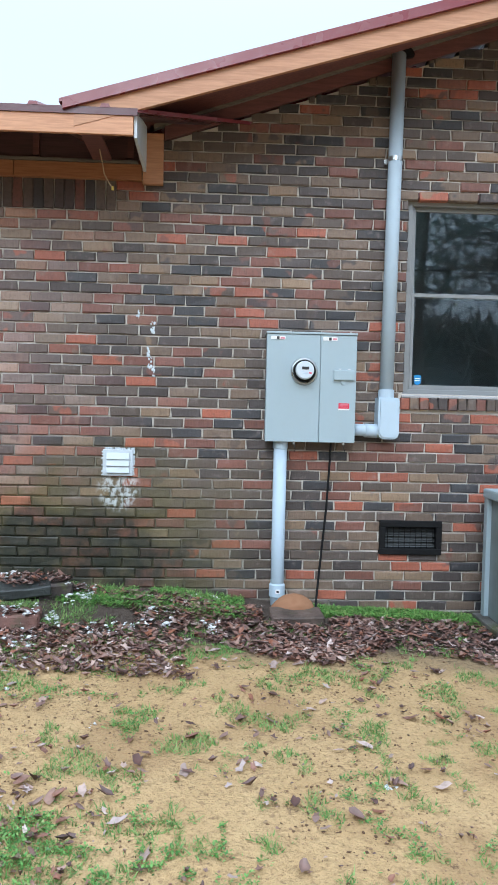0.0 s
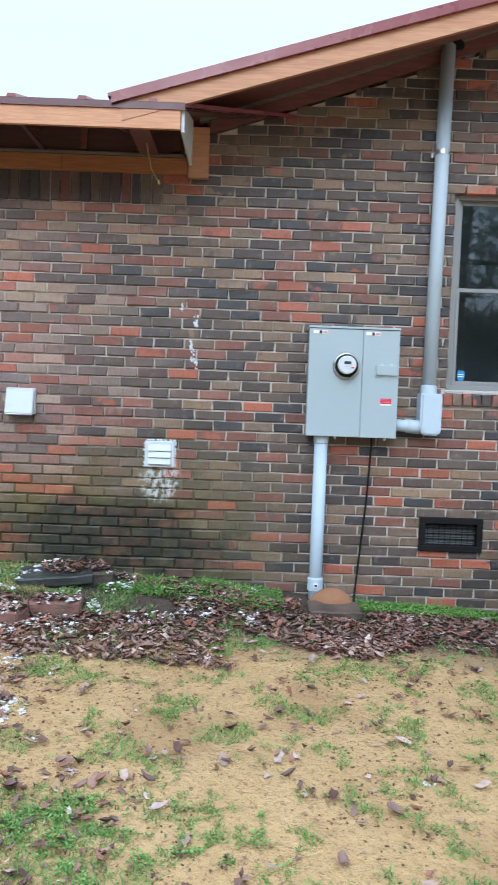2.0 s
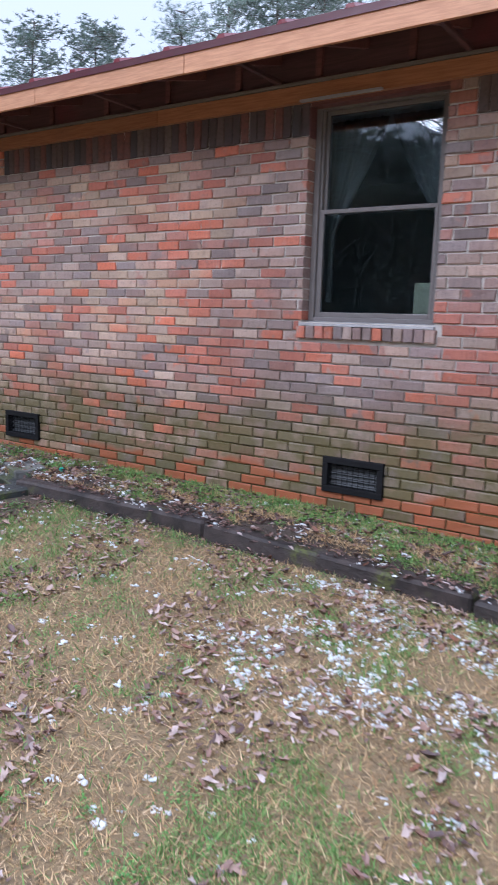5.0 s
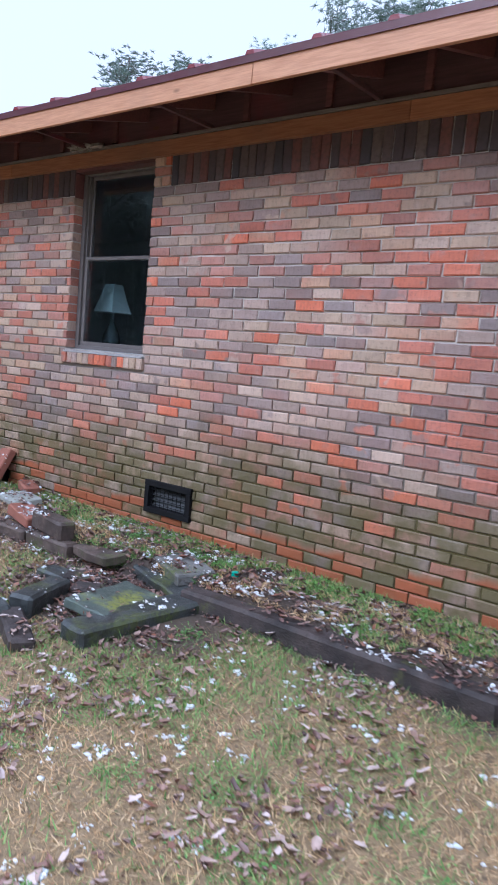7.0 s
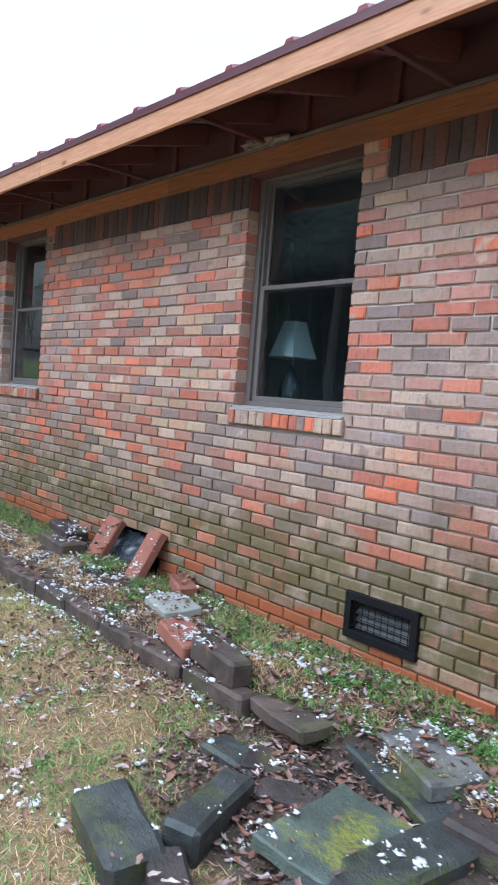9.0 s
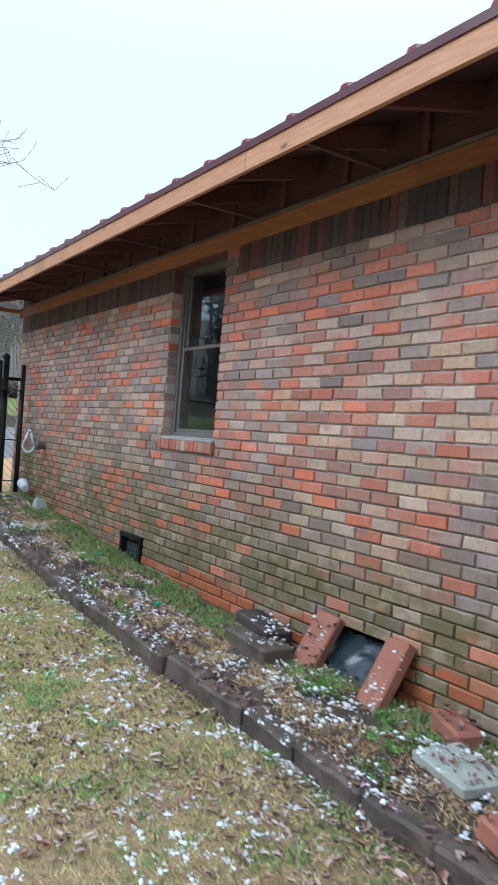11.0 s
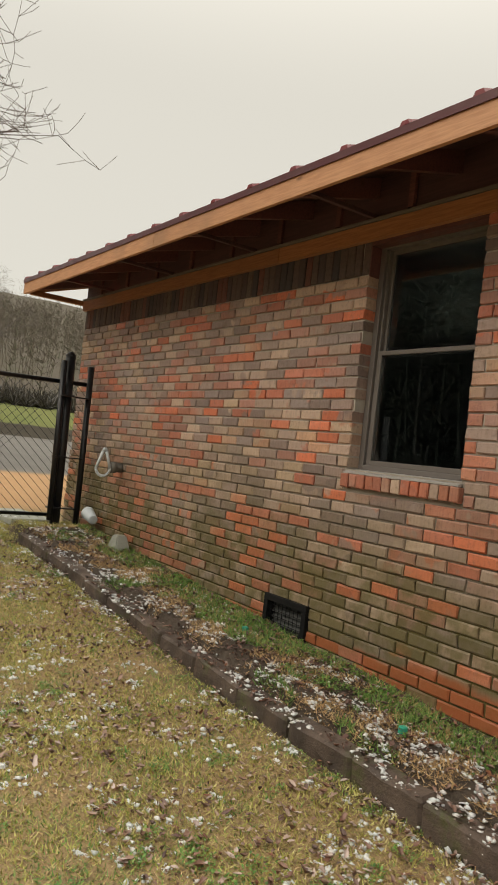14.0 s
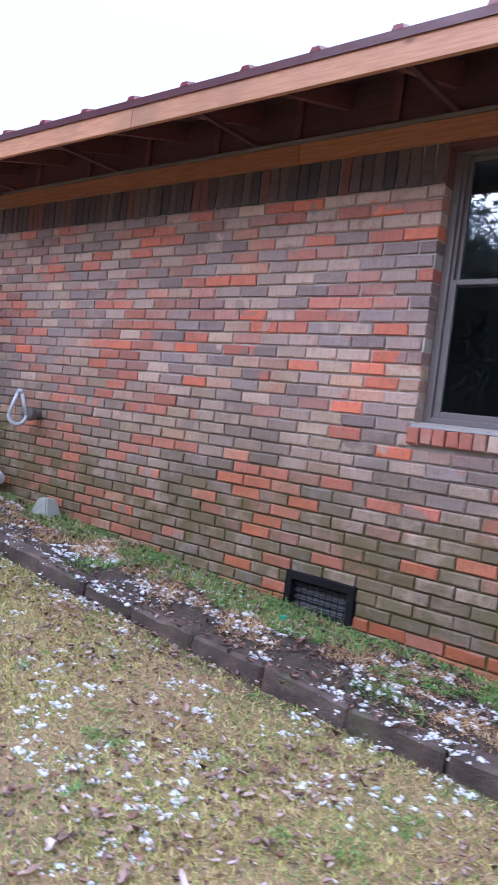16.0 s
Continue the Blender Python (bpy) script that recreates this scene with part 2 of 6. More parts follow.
def make_litter(name, stops, rough=0.7):
    """One colour for each blade, leaf or clump."""
    m = Mat(name)
    c = m.ramp(m.random(True), stops)
    c = m.mix(m.span(m.noise(40, 3), 0.4, 0.8, 0.0, 0.4), c, (0.06, 0.045, 0.03))
    return m.done(c, rough)


def make_plain(name, color, rough=0.5, metal=0.0, spots=0.25, scale=6.0, dirt=(0.10, 0.09, 0.08), bump=0.08):
    m = Mat(name)
    c = m.mix(m.span(m.noise(scale, 5), 0.45, 0.8, 0.0, spots), color, dirt)
    c = m.mix(m.span(m.noise(scale * 9, 3), 0.5, 0.8, 0.0, spots * 0.6), c, dirt)
    m.bump(m.noise(scale * 20, 3), bump, 0.002)
    return m.done(c, m.span(m.noise(scale * 2, 3), 0.3, 0.7, rough - 0.07, rough + 0.1), metal)


ROOF_METAL = make_plain("burgundy_roof_metal", (0.19, 0.032, 0.040), 0.28, 0.0, 0.15, 2.0, (0.30, 0.20, 0.20))
DRIP_METAL = make_plain("dark_drip_edge", (0.085, 0.020, 0.026), 0.35, 0.0, 0.2, 3.0)
GREY_PAINT = make_plain("grey_enamel", (0.36, 0.44, 0.48), 0.42, 0.0, 0.10, 3.0, (0.30, 0.30, 0.29))
GREY_PVC = make_plain("grey_pvc", (0.47, 0.57, 0.66), 0.7, 0.0, 0.12, 4.0, (0.33, 0.34, 0.34))
STEEL = make_plain("galvanised_steel", (0.55, 0.57, 0.58), 0.32, 0.9, 0.1)
WHITE_PLASTIC = make_plain("white_plastic", (0.58, 0.64, 0.69), 0.45, 0.0, 0.15, 9.0, (0.42, 0.41, 0.38))
BLACK_PLASTIC = make_plain("black_plastic", (0.008, 0.008, 0.009), 0.6, 0.0, 0.1, 7.0, (0.05, 0.05, 0.05))
BLACK_PLASTIC.node_tree.nodes["Principled BSDF"].inputs["Specular IOR Level"].default_value = 0.2
BLACK_PAINT = make_plain("black_coated_steel", (0.010, 0.010, 0.012), 0.35, 0.0, 0.08, 7.0, (0.04, 0.04, 0.04))
# near-black colour that carries the shade inside the wall openings
SHADE_BLACK = make_plain("shade_black", (0.012, 0.012, 0.012), 0.9)
RED_LABEL = make_plain("red_label", (0.60, 0.02, 0.06), 0.45, 0.0, 0.05)
WHITE_LABEL = make_plain("white_label", (0.80, 0.78, 0.78), 0.5, 0.0, 0.08)
PINK_PRINT = make_plain("pink_print", (0.62, 0.25, 0.30), 0.5, 0.0, 0.05)
BLACK_PRINT = make_plain("black_print", (0.02, 0.02, 0.022), 0.5, 0.0, 0.0)
BLUE_STICKER = make_plain("blue_sticker", (0.03, 0.22, 0.50), 0.4, 0.0, 0.05)
SASH_GREY = make_plain("dull_aluminium_frame", (0.15, 0.135, 0.128), 0.42, 0.0, 0.25, 5.0, (0.10, 0.085, 0.08))
SASH_PALE = make_plain("pale_aluminium_frame", (0.25, 0.26, 0.265), 0.4, 0.1, 0.2, 5.0, (0.20, 0.18, 0.17))
SILL_METAL = make_plain("sill_aluminium", (0.42, 0.41, 0.41), 0.4, 0.2, 0.3, 6.0, (0.20, 0.18, 0.17))
ROOM_PAINT = make_plain("room_paint", (0.40, 0.45, 0.46), 0.8, 0.0, 0.1)
SHADE_CLOTH = make_plain("pale_lampshade_cloth", (0.62, 0.72, 0.70), 0.8, 0.0, 0.1, 12.0, (0.45, 0.50, 0.48))
CERAMIC = make_plain("glazed_ceramic", (0.10, 0.125, 0.125), 0.15, 0.0, 0.1)
PALE_CONCRETE = make_plain("pale_concrete", (0.34, 0.35, 0.31), 0.85, 0.0, 0.4, 6.0, (0.16, 0.17, 0.12), 0.4)
CLAY_PAVER = make_plain("red_clay_paver", (0.30, 0.115, 0.075), 0.8, 0.0, 0.4, 7.0, (0.14, 0.07, 0.05), 0.4)
CLAY_BLOCK = make_stone("old_reddish_block", (0.23, 0.115, 0.09), (0.12, 0.065, 0.052), (0.10, 0.09, 0.05), 0.04)
GRIT = make_litter("brown_grit", [(0, (0.10, 0.055, 0.030)), (0.6, (0.20, 0.115, 0.06)), (1, (0.38, 0.26, 0.15))], 0.95)
CLAY_SOIL = make_plain("orange_clay", (0.29, 0.145, 0.075), 0.9, 0.0, 0.3, 14.0, (0.22, 0.10, 0.05), 0.6)
SLATE = make_stone("dark_wet_slate", (0.060, 0.066, 0.064), (0.030, 0.033, 0.031), (0.075, 0.090, 0.028), 0.10, 0.5)
CONCRETE = make_stone("mossy_concrete", (0.185, 0.18, 0.165), (0.085, 0.082, 0.072), (0.10, 0.115, 0.04), 0.10)
OLD_TIMBER = make_stone("rotten_dark_timber", (0.066, 0.049, 0.043), (0.028, 0.022, 0.020), (0.10, 0.11, 0.03), 0.06)
EDGE_BLOCK = make_stone("damp_brown_block", (0.130, 0.092, 0.073), (0.062, 0.045, 0.037), (0.085, 0.085, 0.036), 0.09)
GREEN_SLATE = make_stone("greenish_slate", (0.11, 0.14, 0.115), (0.065, 0.08, 0.066), (0.22, 0.23, 0.04), 0.12, 0.6)
TEAL = make_plain("teal_plastic", (0.02, 0.35, 0.24), 0.4, 0.0, 0.1)
INSULATION = make_plain("dirty_grey_insulation", (0.30, 0.27, 0.235), 0.95, 0.0, 0.5, 25.0, (0.14, 0.11, 0.09), 0.8)


def make_glass():
    m = Mat("window_glass")
    m.bsdf.inputs["Transmission Weight"].default_value = 1.0
    m.bsdf.inputs["IOR"].default_value = 1.75
    return m.done((0.72, 0.86, 0.92), 0.0)


GLASS = make_glass()


def make_curtain():
    m = Mat("sheer_curtain")
    m.bsdf.inputs["Transmission Weight"].default_value = 0.2
    return m.done(m.mix(m.noise(30, 3), (0.10, 0.11, 0.105), (0.17, 0.18, 0.175)), 0.9)


CURTAIN = make_curtain()


def make_soil():
    m = Mat("yard_soil")
    x, y, z = m.axes()
    sand = m.mix(m.noise(3.5, 5), (0.40, 0.255, 0.110), (0.56, 0.39, 0.195))
    sand = m.mix(m.span(m.noise(60, 4), 0.5, 0.72, 0.0, 0.6), sand, (0.20, 0.115, 0.055))
    sand = m.mix(m.span(m.noise(1.4, 5), 0.5, 0.66, 0.0, 0.45), sand, (0.27, 0.155, 0.068))
    sand = m.mix(m.math("MULTIPLY", m.span(m.noise(24, 6, None, 0.7), 0.57, 0.66), m.span(m.noise(2.6, 3), 0.38, 0.6, 0.1, 0.8)), sand, (0.135, 0.075, 0.040))
    lawn = m.mix(m.noise(2.2, 5), (0.27, 0.18, 0.088), (0.40, 0.285, 0.148))
    lawn = m.mix(m.span(x, -7.0, -9.0, 0.38, 0.0), lawn, (0.13, 0.085, 0.048))
    lawn = m.mix(m.span(m.noise(38, 4), 0.48, 0.7, 0.0, 0.7), lawn, (0.10, 0.07, 0.044))
    dirt = m.mix(m.noise(7, 5), (0.045, 0.033, 0.025), (0.095, 0.069, 0.050))
    wob = m.math("MULTIPLY", m.math("SUBTRACT", m.noise(1.6, 4), 0.5), 1.8)
    bare = m.math("MULTIPLY", m.span(m.math("ADD", x, wob), -1.5, -0.9), m.span(m.math("ADD", y, m.math("MULTIPLY", wob, 0.45)), 4.55, 4.3))
    c = m.mix(bare, lawn, sand)
    bed = m.span(m.math("ADD", y, m.math("MULTIPLY", wob, 0.12)), 4.5, 4.75)
    c = m.mix(m.math("MULTIPLY", bed, m.span(x, -15.3, -14.7)), c, dirt)
    hx, hy = m.math("MULTIPLY", m.math("ADD", x, 5.6), 0.95), m.math("MULTIPLY", m.math("SUBTRACT", y, 4.45), 1.5)
    heap = m.math("ADD", m.math("SQRT", m.math("ADD", m.math("MULTIPLY", hx, hx), m.math("MULTIPLY", hy, hy))), m.math("MULTIPLY", wob, 0.35))
    c = m.mix(m.span(heap, 0.80, 0.55, 0.0, 0.9), c, dirt)
    clay = m.math("MULTIPLY", m.span(x, -16.0, -17.0), m.span(x, -22.5, -21.5))
    c = m.mix(clay, c, m.mix(m.noise(2, 4), (0.42, 0.235, 0.11), (0.55, 0.33, 0.17)))
    c = m.mix(m.span(x, -21.5, -22.5), c, m.mix(m.noise(0.5, 5), (0.115, 0.108, 0.098), (0.19, 0.18, 0.165)))
    c = m.mix(m.span(m.math("ADD", x, wob), -41, -42), c, m.mix(m.noise(0.6, 5), (0.085, 0.125, 0.030), (0.20, 0.20, 0.060)))
    cut_bank = m.math("MULTIPLY", m.span(m.math("ADD", x, m.math("MULTIPLY", wob, 0.3)), -40.7, -41.0), m.span(m.math("ADD", x, m.math("MULTIPLY", wob, 0.3)), -42.0, -41.7))
    c = m.mix(cut_bank, c, (0.045, 0.036, 0.024))
    m.bump(m.math("ADD", m.noise(26, 5), m.math("MULTIPLY", m.noise(110, 3), 0.4)), 0.9, 0.03)
    return m.done(c, 0.9)


SOIL = make_soil()


DRY_GRASS = make_litter("dry_grass", [(0, (0.36, 0.200, 0.09)), (0.4, (0.58, 0.375, 0.180)), (0.75, (0.72, 0.52, 0.30)), (1, (0.46, 0.33, 0.14))])
GREEN_GRASS = make_litter("green_grass", [(0, (0.095, 0.21, 0.045)), (0.5, (0.17, 0.33, 0.075)), (1, (0.30, 0.36, 0.12))])
DEAD_LEAF = make_litter("dead_leaves", [(0, (0.075, 0.040, 0.036)), (0.30, (0.145, 0.078, 0.064)), (0.55, (0.235, 0.145, 0.118)), (0.74, (0.25, 0.095, 0.052)), (0.90, (0.31, 0.22, 0.185)), (1, (0.46, 0.37, 0.345))], 0.4)
TAN_LEAF = make_litter("bleached_leaves", [(0, (0.19, 0.085, 0.058)), (0.35, (0.33, 0.20, 0.15)), (0.7, (0.46, 0.33, 0.275)), (1, (0.60, 0.48, 0.44))], 0.5)
YELLOW_GRASS = make_litter("yellow_green_grass", [(0, (0.36, 0.35, 0.08)), (0.5, (0.52, 0.50, 0.15)), (1, (0.66, 0.56, 0.26))])
SNOW = make_litter("melting_snow", [(0, (0.62, 0.66, 0.68)), (0.5, (0.80, 0.82, 0.84)), (1, (0.70, 0.66, 0.64))], 0.55)
# frosted needles, lightened further so the colours hold the rainy haze
PINE_LEAF = make_litter("pine_needles", [(0, (0.15, 0.23, 0.17)), (0.5, (0.26, 0.34, 0.28)), (0.8, (0.42, 0.48, 0.47)), (1, (0.60, 0.64, 0.68))])
BARK = make_plain("tree_bark", (0.105, 0.085, 0.070), 0.9, 0.0, 0.5, 8.0, (0.20, 0.19, 0.17), 0.6)
TWIG = make_plain("pale_bare_twig", (0.13, 0.11, 0.10), 0.9, 0.0, 0.4, 6.0, (0.10, 0.08, 0.07), 0.4)
FAR_WOOD = make_litter("bare_woodland", [(0, (0.10, 0.085, 0.07)), (0.5, (0.155, 0.13, 0.10)), (0.85, (0.19, 0.165, 0.13)), (1, (0.10, 0.13, 0.07))], 0.9)


# ---- helpers of this scene ----
def box(bm, x0, x1, y0, y1, z0, z1, bevel=0.0):
    m = Matrix.Translation(((x0 + x1) / 2, (y0 + y1) / 2, (z0 + z1) / 2)) @ Matrix.Diagonal((abs(x1 - x0), abs(y1 - y0), abs(z1 - z0), 1))
    made = bmesh.ops.create_cube(bm, size=1, matrix=m)["verts"]
    if bevel:
        edges = list({e for v in made for e in v.link_edges})
        bmesh.ops.bevel(bm, geom=edges, offset=bevel, segments=2, affect="EDGES", profile=0.6)
    return bm


def boxed(x0, x1, y0, y1, z0, z1, bevel=0.0):
    return box(bmesh.new(), x0, x1, y0, y1, z0, z1, bevel)


def rod(bm, a, b, r0, r1=None, sides=12, caps=True):
    a, b = Vector(a), Vector(b)
    turn = (b - a).to_track_quat("Z", "Y").to_matrix().to_4x4()
    bmesh.ops.create_cone(bm, cap_ends=caps, segments=sides, radius1=r0, radius2=r0 if r1 is None else r1, depth=(b - a).length, matrix=Matrix.Translation((a + b) / 2) @ turn)
    return bm


def rodded(a, b, r0, r1=None, sides=12):
    return rod(bmesh.new(), a, b, r0, r1, sides)


def lathe(bm, origin, axis, profile, sides=28):
    """Turns (along the axis, radius) pairs into a closed round body."""
    turn = Matrix.Translation(origin) @ Vector(axis).to_track_quat("Z", "Y").to_matrix().to_4x4()
    rings = []
    for h, r in profile:
        rings.append([bm.verts.new(turn @ Vector((max(r, 1e-4) * math.cos(a), max(r, 1e-4) * math.sin(a), h))) for a in (2 * math.pi * k / sides for k in range(sides))])
    for p, q in zip(rings, rings[1:]):
        for k in range(sides):
            bm.faces.new((p[k], p[(k + 1) % sides], q[(k + 1) % sides], q[k]))
    bm.faces.new(rings[-1])
    bm.faces.new(rings[0][::-1])
    return bm


def prism(bm, outline, y0, y1):
    """A solid with an outline in x and z, between two y."""
    a = [bm.verts.new((x, y0, z)) for x, z in outline]
    b = [bm.verts.new((x, y1, z)) for x, z in outline]
    n = len(a)
    bm.faces.new(a)
    bm.faces.new(b[::-1])
    for k in range(n):
        bm.faces.new((a[k], b[k], b[(k + 1) % n], a[(k + 1) % n]))
    bmesh.ops.recalc_face_normals(bm, faces=bm.faces)
    return bm


def part(name, bm, material, parent=None, label="", smooth=False):
    mesh = bpy.data.meshes.new(name)
    bm.to_mesh(mesh)
    bm.free()
    mesh.materials.append(material)
    if smooth:
        for p in mesh.polygons:
            p.use_smooth = True
    ob = new(name, mesh)
    ob.parent = parent
    if label:
        ob["label"] = label
    return ob


def raw(name, verts, faces, material, parent=None):
    mesh = bpy.data.meshes.new(name)
    mesh.from_pydata(verts, [], faces)
    mesh.materials.append(material)
    ob = new(name, mesh)
    ob.parent = parent
    return ob


def thing(name, label, category, at=(0, 0, 0), group="", kind=""):
    ob = new(name)
    ob.empty_display_size = 0.1
    ob.location = at
    return tagged(ob, label, category, group, kind)


# ---- plan ----
FACE = 5.5          # brick face of the long wall
WEST, EAST = -15.39, 9.2
COURSE, UNIT = 0.0677, 0.203
FOOT = 0.69 - 8 * COURSE
HEAD = 3.127        # head of the windows and foot of the frieze board
EAVE_Y, EAVE_Z = 4.87, 3.185
SLOPE = 0.31
WINDOWS = [(1.505, 2.44, 1.77, 3.08), (-3.465, -2.565, 1.77, HEAD), (-7.515, -6.65, 1.77, HEAD), (-11.03, -10.2, 1.77, HEAD)]
VENTS = [(1.381, 1.785), (-3.231, -2.825), (-6.487, -6.07), (-11.647, -11.24)]
HOLE = (-8.90, -8.20, 0.42, 0.825)
OPEN = WINDOWS + [(a, b, 0.687, 0.890) for a, b in VENTS] + [HOLE]


def yard_z(x, y):
    base = np.interp(x, [-60, -45, -41.6, -41, -22, -18, -14, -12, -11, -9.5, -8, -5, -2, 0, 2, 12], [4.0, 2.95, 1.98, 1.5, 0.97, 0.9, 0.76, 0.63, 0.57, 0.49, 0.475, 0.465, 0.41, 0.32, 0.25, 0.15])
    bed = np.interp(x, [-18, -14.5, -13.6, -12, -11, -10, -8, -6, -3, -1, 0, 1, 2, 12], [0.9, 0.90, 0.84, 0.74, 0.68, 0.63, 0.59, 0.575, 0.55, 0.46, 0.41, 0.30, 0.26, 0.2])
    lawn = base + 0.085 * np.clip(y - 4.5, -4.5, 0)
    edge = np.where(np.asarray(x) < -0.8, 0.06, 0.45)
    t = np.clip((y - (4.81 - edge * 0.3)) / edge, 0, 1)
    t = np.where(np.asarray(x) < -15.0, 0.0, t * t * (3 - 2 * t))
    return lawn * (1 - t) + bed * t


def ground_at(x, y):
    return float(yard_z(np.array(float(x)), np.array(float(y)))) + 0.018 * noise.noise(Vector((x * 1.7, y * 1.7, 0)))


# ---- ground ----
def build_ground():
    xs = np.concatenate([np.array([-600, -300, -150, -100, -70, -60, -52, -45, -43, -41.6, -41, -38, -32, -26, -22, -20]), np.arange(-18, 4.01, 0.09), np.array([5, 7, 10, 16, 30, 70, 200, 600])])
    ys = np.concatenate([np.array([-600, -250, -100, -50, -25, -14, -8, -4, -2, -1]), np.arange(0, 5.75, 0.06), np.array([6.5, 9, 14, 20, 40, 90, 250, 600])])
    verts = [(float(x), float(y), ground_at(x, y)) for y in ys for x in xs]
    n = len(xs)
    faces = [(j * n + i, j * n + i + 1, (j + 1) * n + i + 1, (j + 1) * n + i) for j in range(len(ys) - 1) for i in range(n - 1)]
    ob = raw("ground", verts, faces, SOIL)
    for p in ob.data.polygons:
        p.use_smooth = True
    tagged(ob, "bare sandy yard soil running into dry winter lawn", "ground", kind="structure")


build_ground()


# ---- the brick wall, its mortar body ----
def wall_body():
    bm = bmesh.new()
    grow = 0.004
    holes = [(a - grow, b + grow, c - grow, d + grow) for a, b, c, d in OPEN]
    xs = sorted({WEST + 0.008, EAST - 0.008, *[h[0] for h in holes], *[h[1] for h in holes]})
    for x0, x1 in zip(xs, xs[1:]):
        cuts = sorted((h[2], h[3]) for h in holes if h[0] <= x0 and h[1] >= x1)
        z = 0.0
        for c, d in cuts + [(3.30, 9)]:
            box(bm, x0, x1, FACE + 0.0125, FACE + 0.2, z, c)
            z = d
    body = part("wall_north", bm, MORTAR)
    tagged(body, "long brick house wall in mixed red, brown and charcoal", "wall", kind="structure")
    gable = bmesh.new()
    prism(gable, [(-0.25, 3.302), (EAST, 3.302), (4.9, 4.95), (4.6, 4.95), (-0.25, 3.345)], FACE + 0.013, FACE + 0.2)
    part("gable_backing", gable, MORTAR, body)
    return body


WALL = wall_body()


def close_house():
    for n, dims in (("wall_west", (WEST, WEST + 0.2, FACE + 0.2, 14.0, 0.0, 3.3)), ("wall_east", (EAST - 0.2, EAST, FACE + 0.2, 14.0, 0.0, 3.3)), ("wall_south", (WEST, EAST, 13.8, 14.0, 0.0, 3.3)), ("wall_inner", (WEST + 0.2, EAST - 0.2, 8.6, 8.7, 0.9, 3.29))):
        tagged(part(n, boxed(*dims), ROOM_PAINT if n == "wall_inner" else MORTAR), "plain house wall closing the building", "wall", kind="structure")
    tagged(part("floor", boxed(WEST + 0.21, EAST - 0.21, FACE + 0.21, 13.79, 0.86, 0.94), make_wood("floor_boards", (0.2, 0.12, 0.07), (0.13, 0.08, 0.045), (0.1, 0.06, 0.04))), "dim wooden floor inside the house", "floor", kind="structure")
    tagged(part("ceiling", boxed(WEST + 0.21, EAST - 0.21, FACE + 0.21, 13.79, 3.2, 3.28), ROOM_PAINT), "plain painted ceiling inside the house", "ceiling", kind="structure")


close_house()


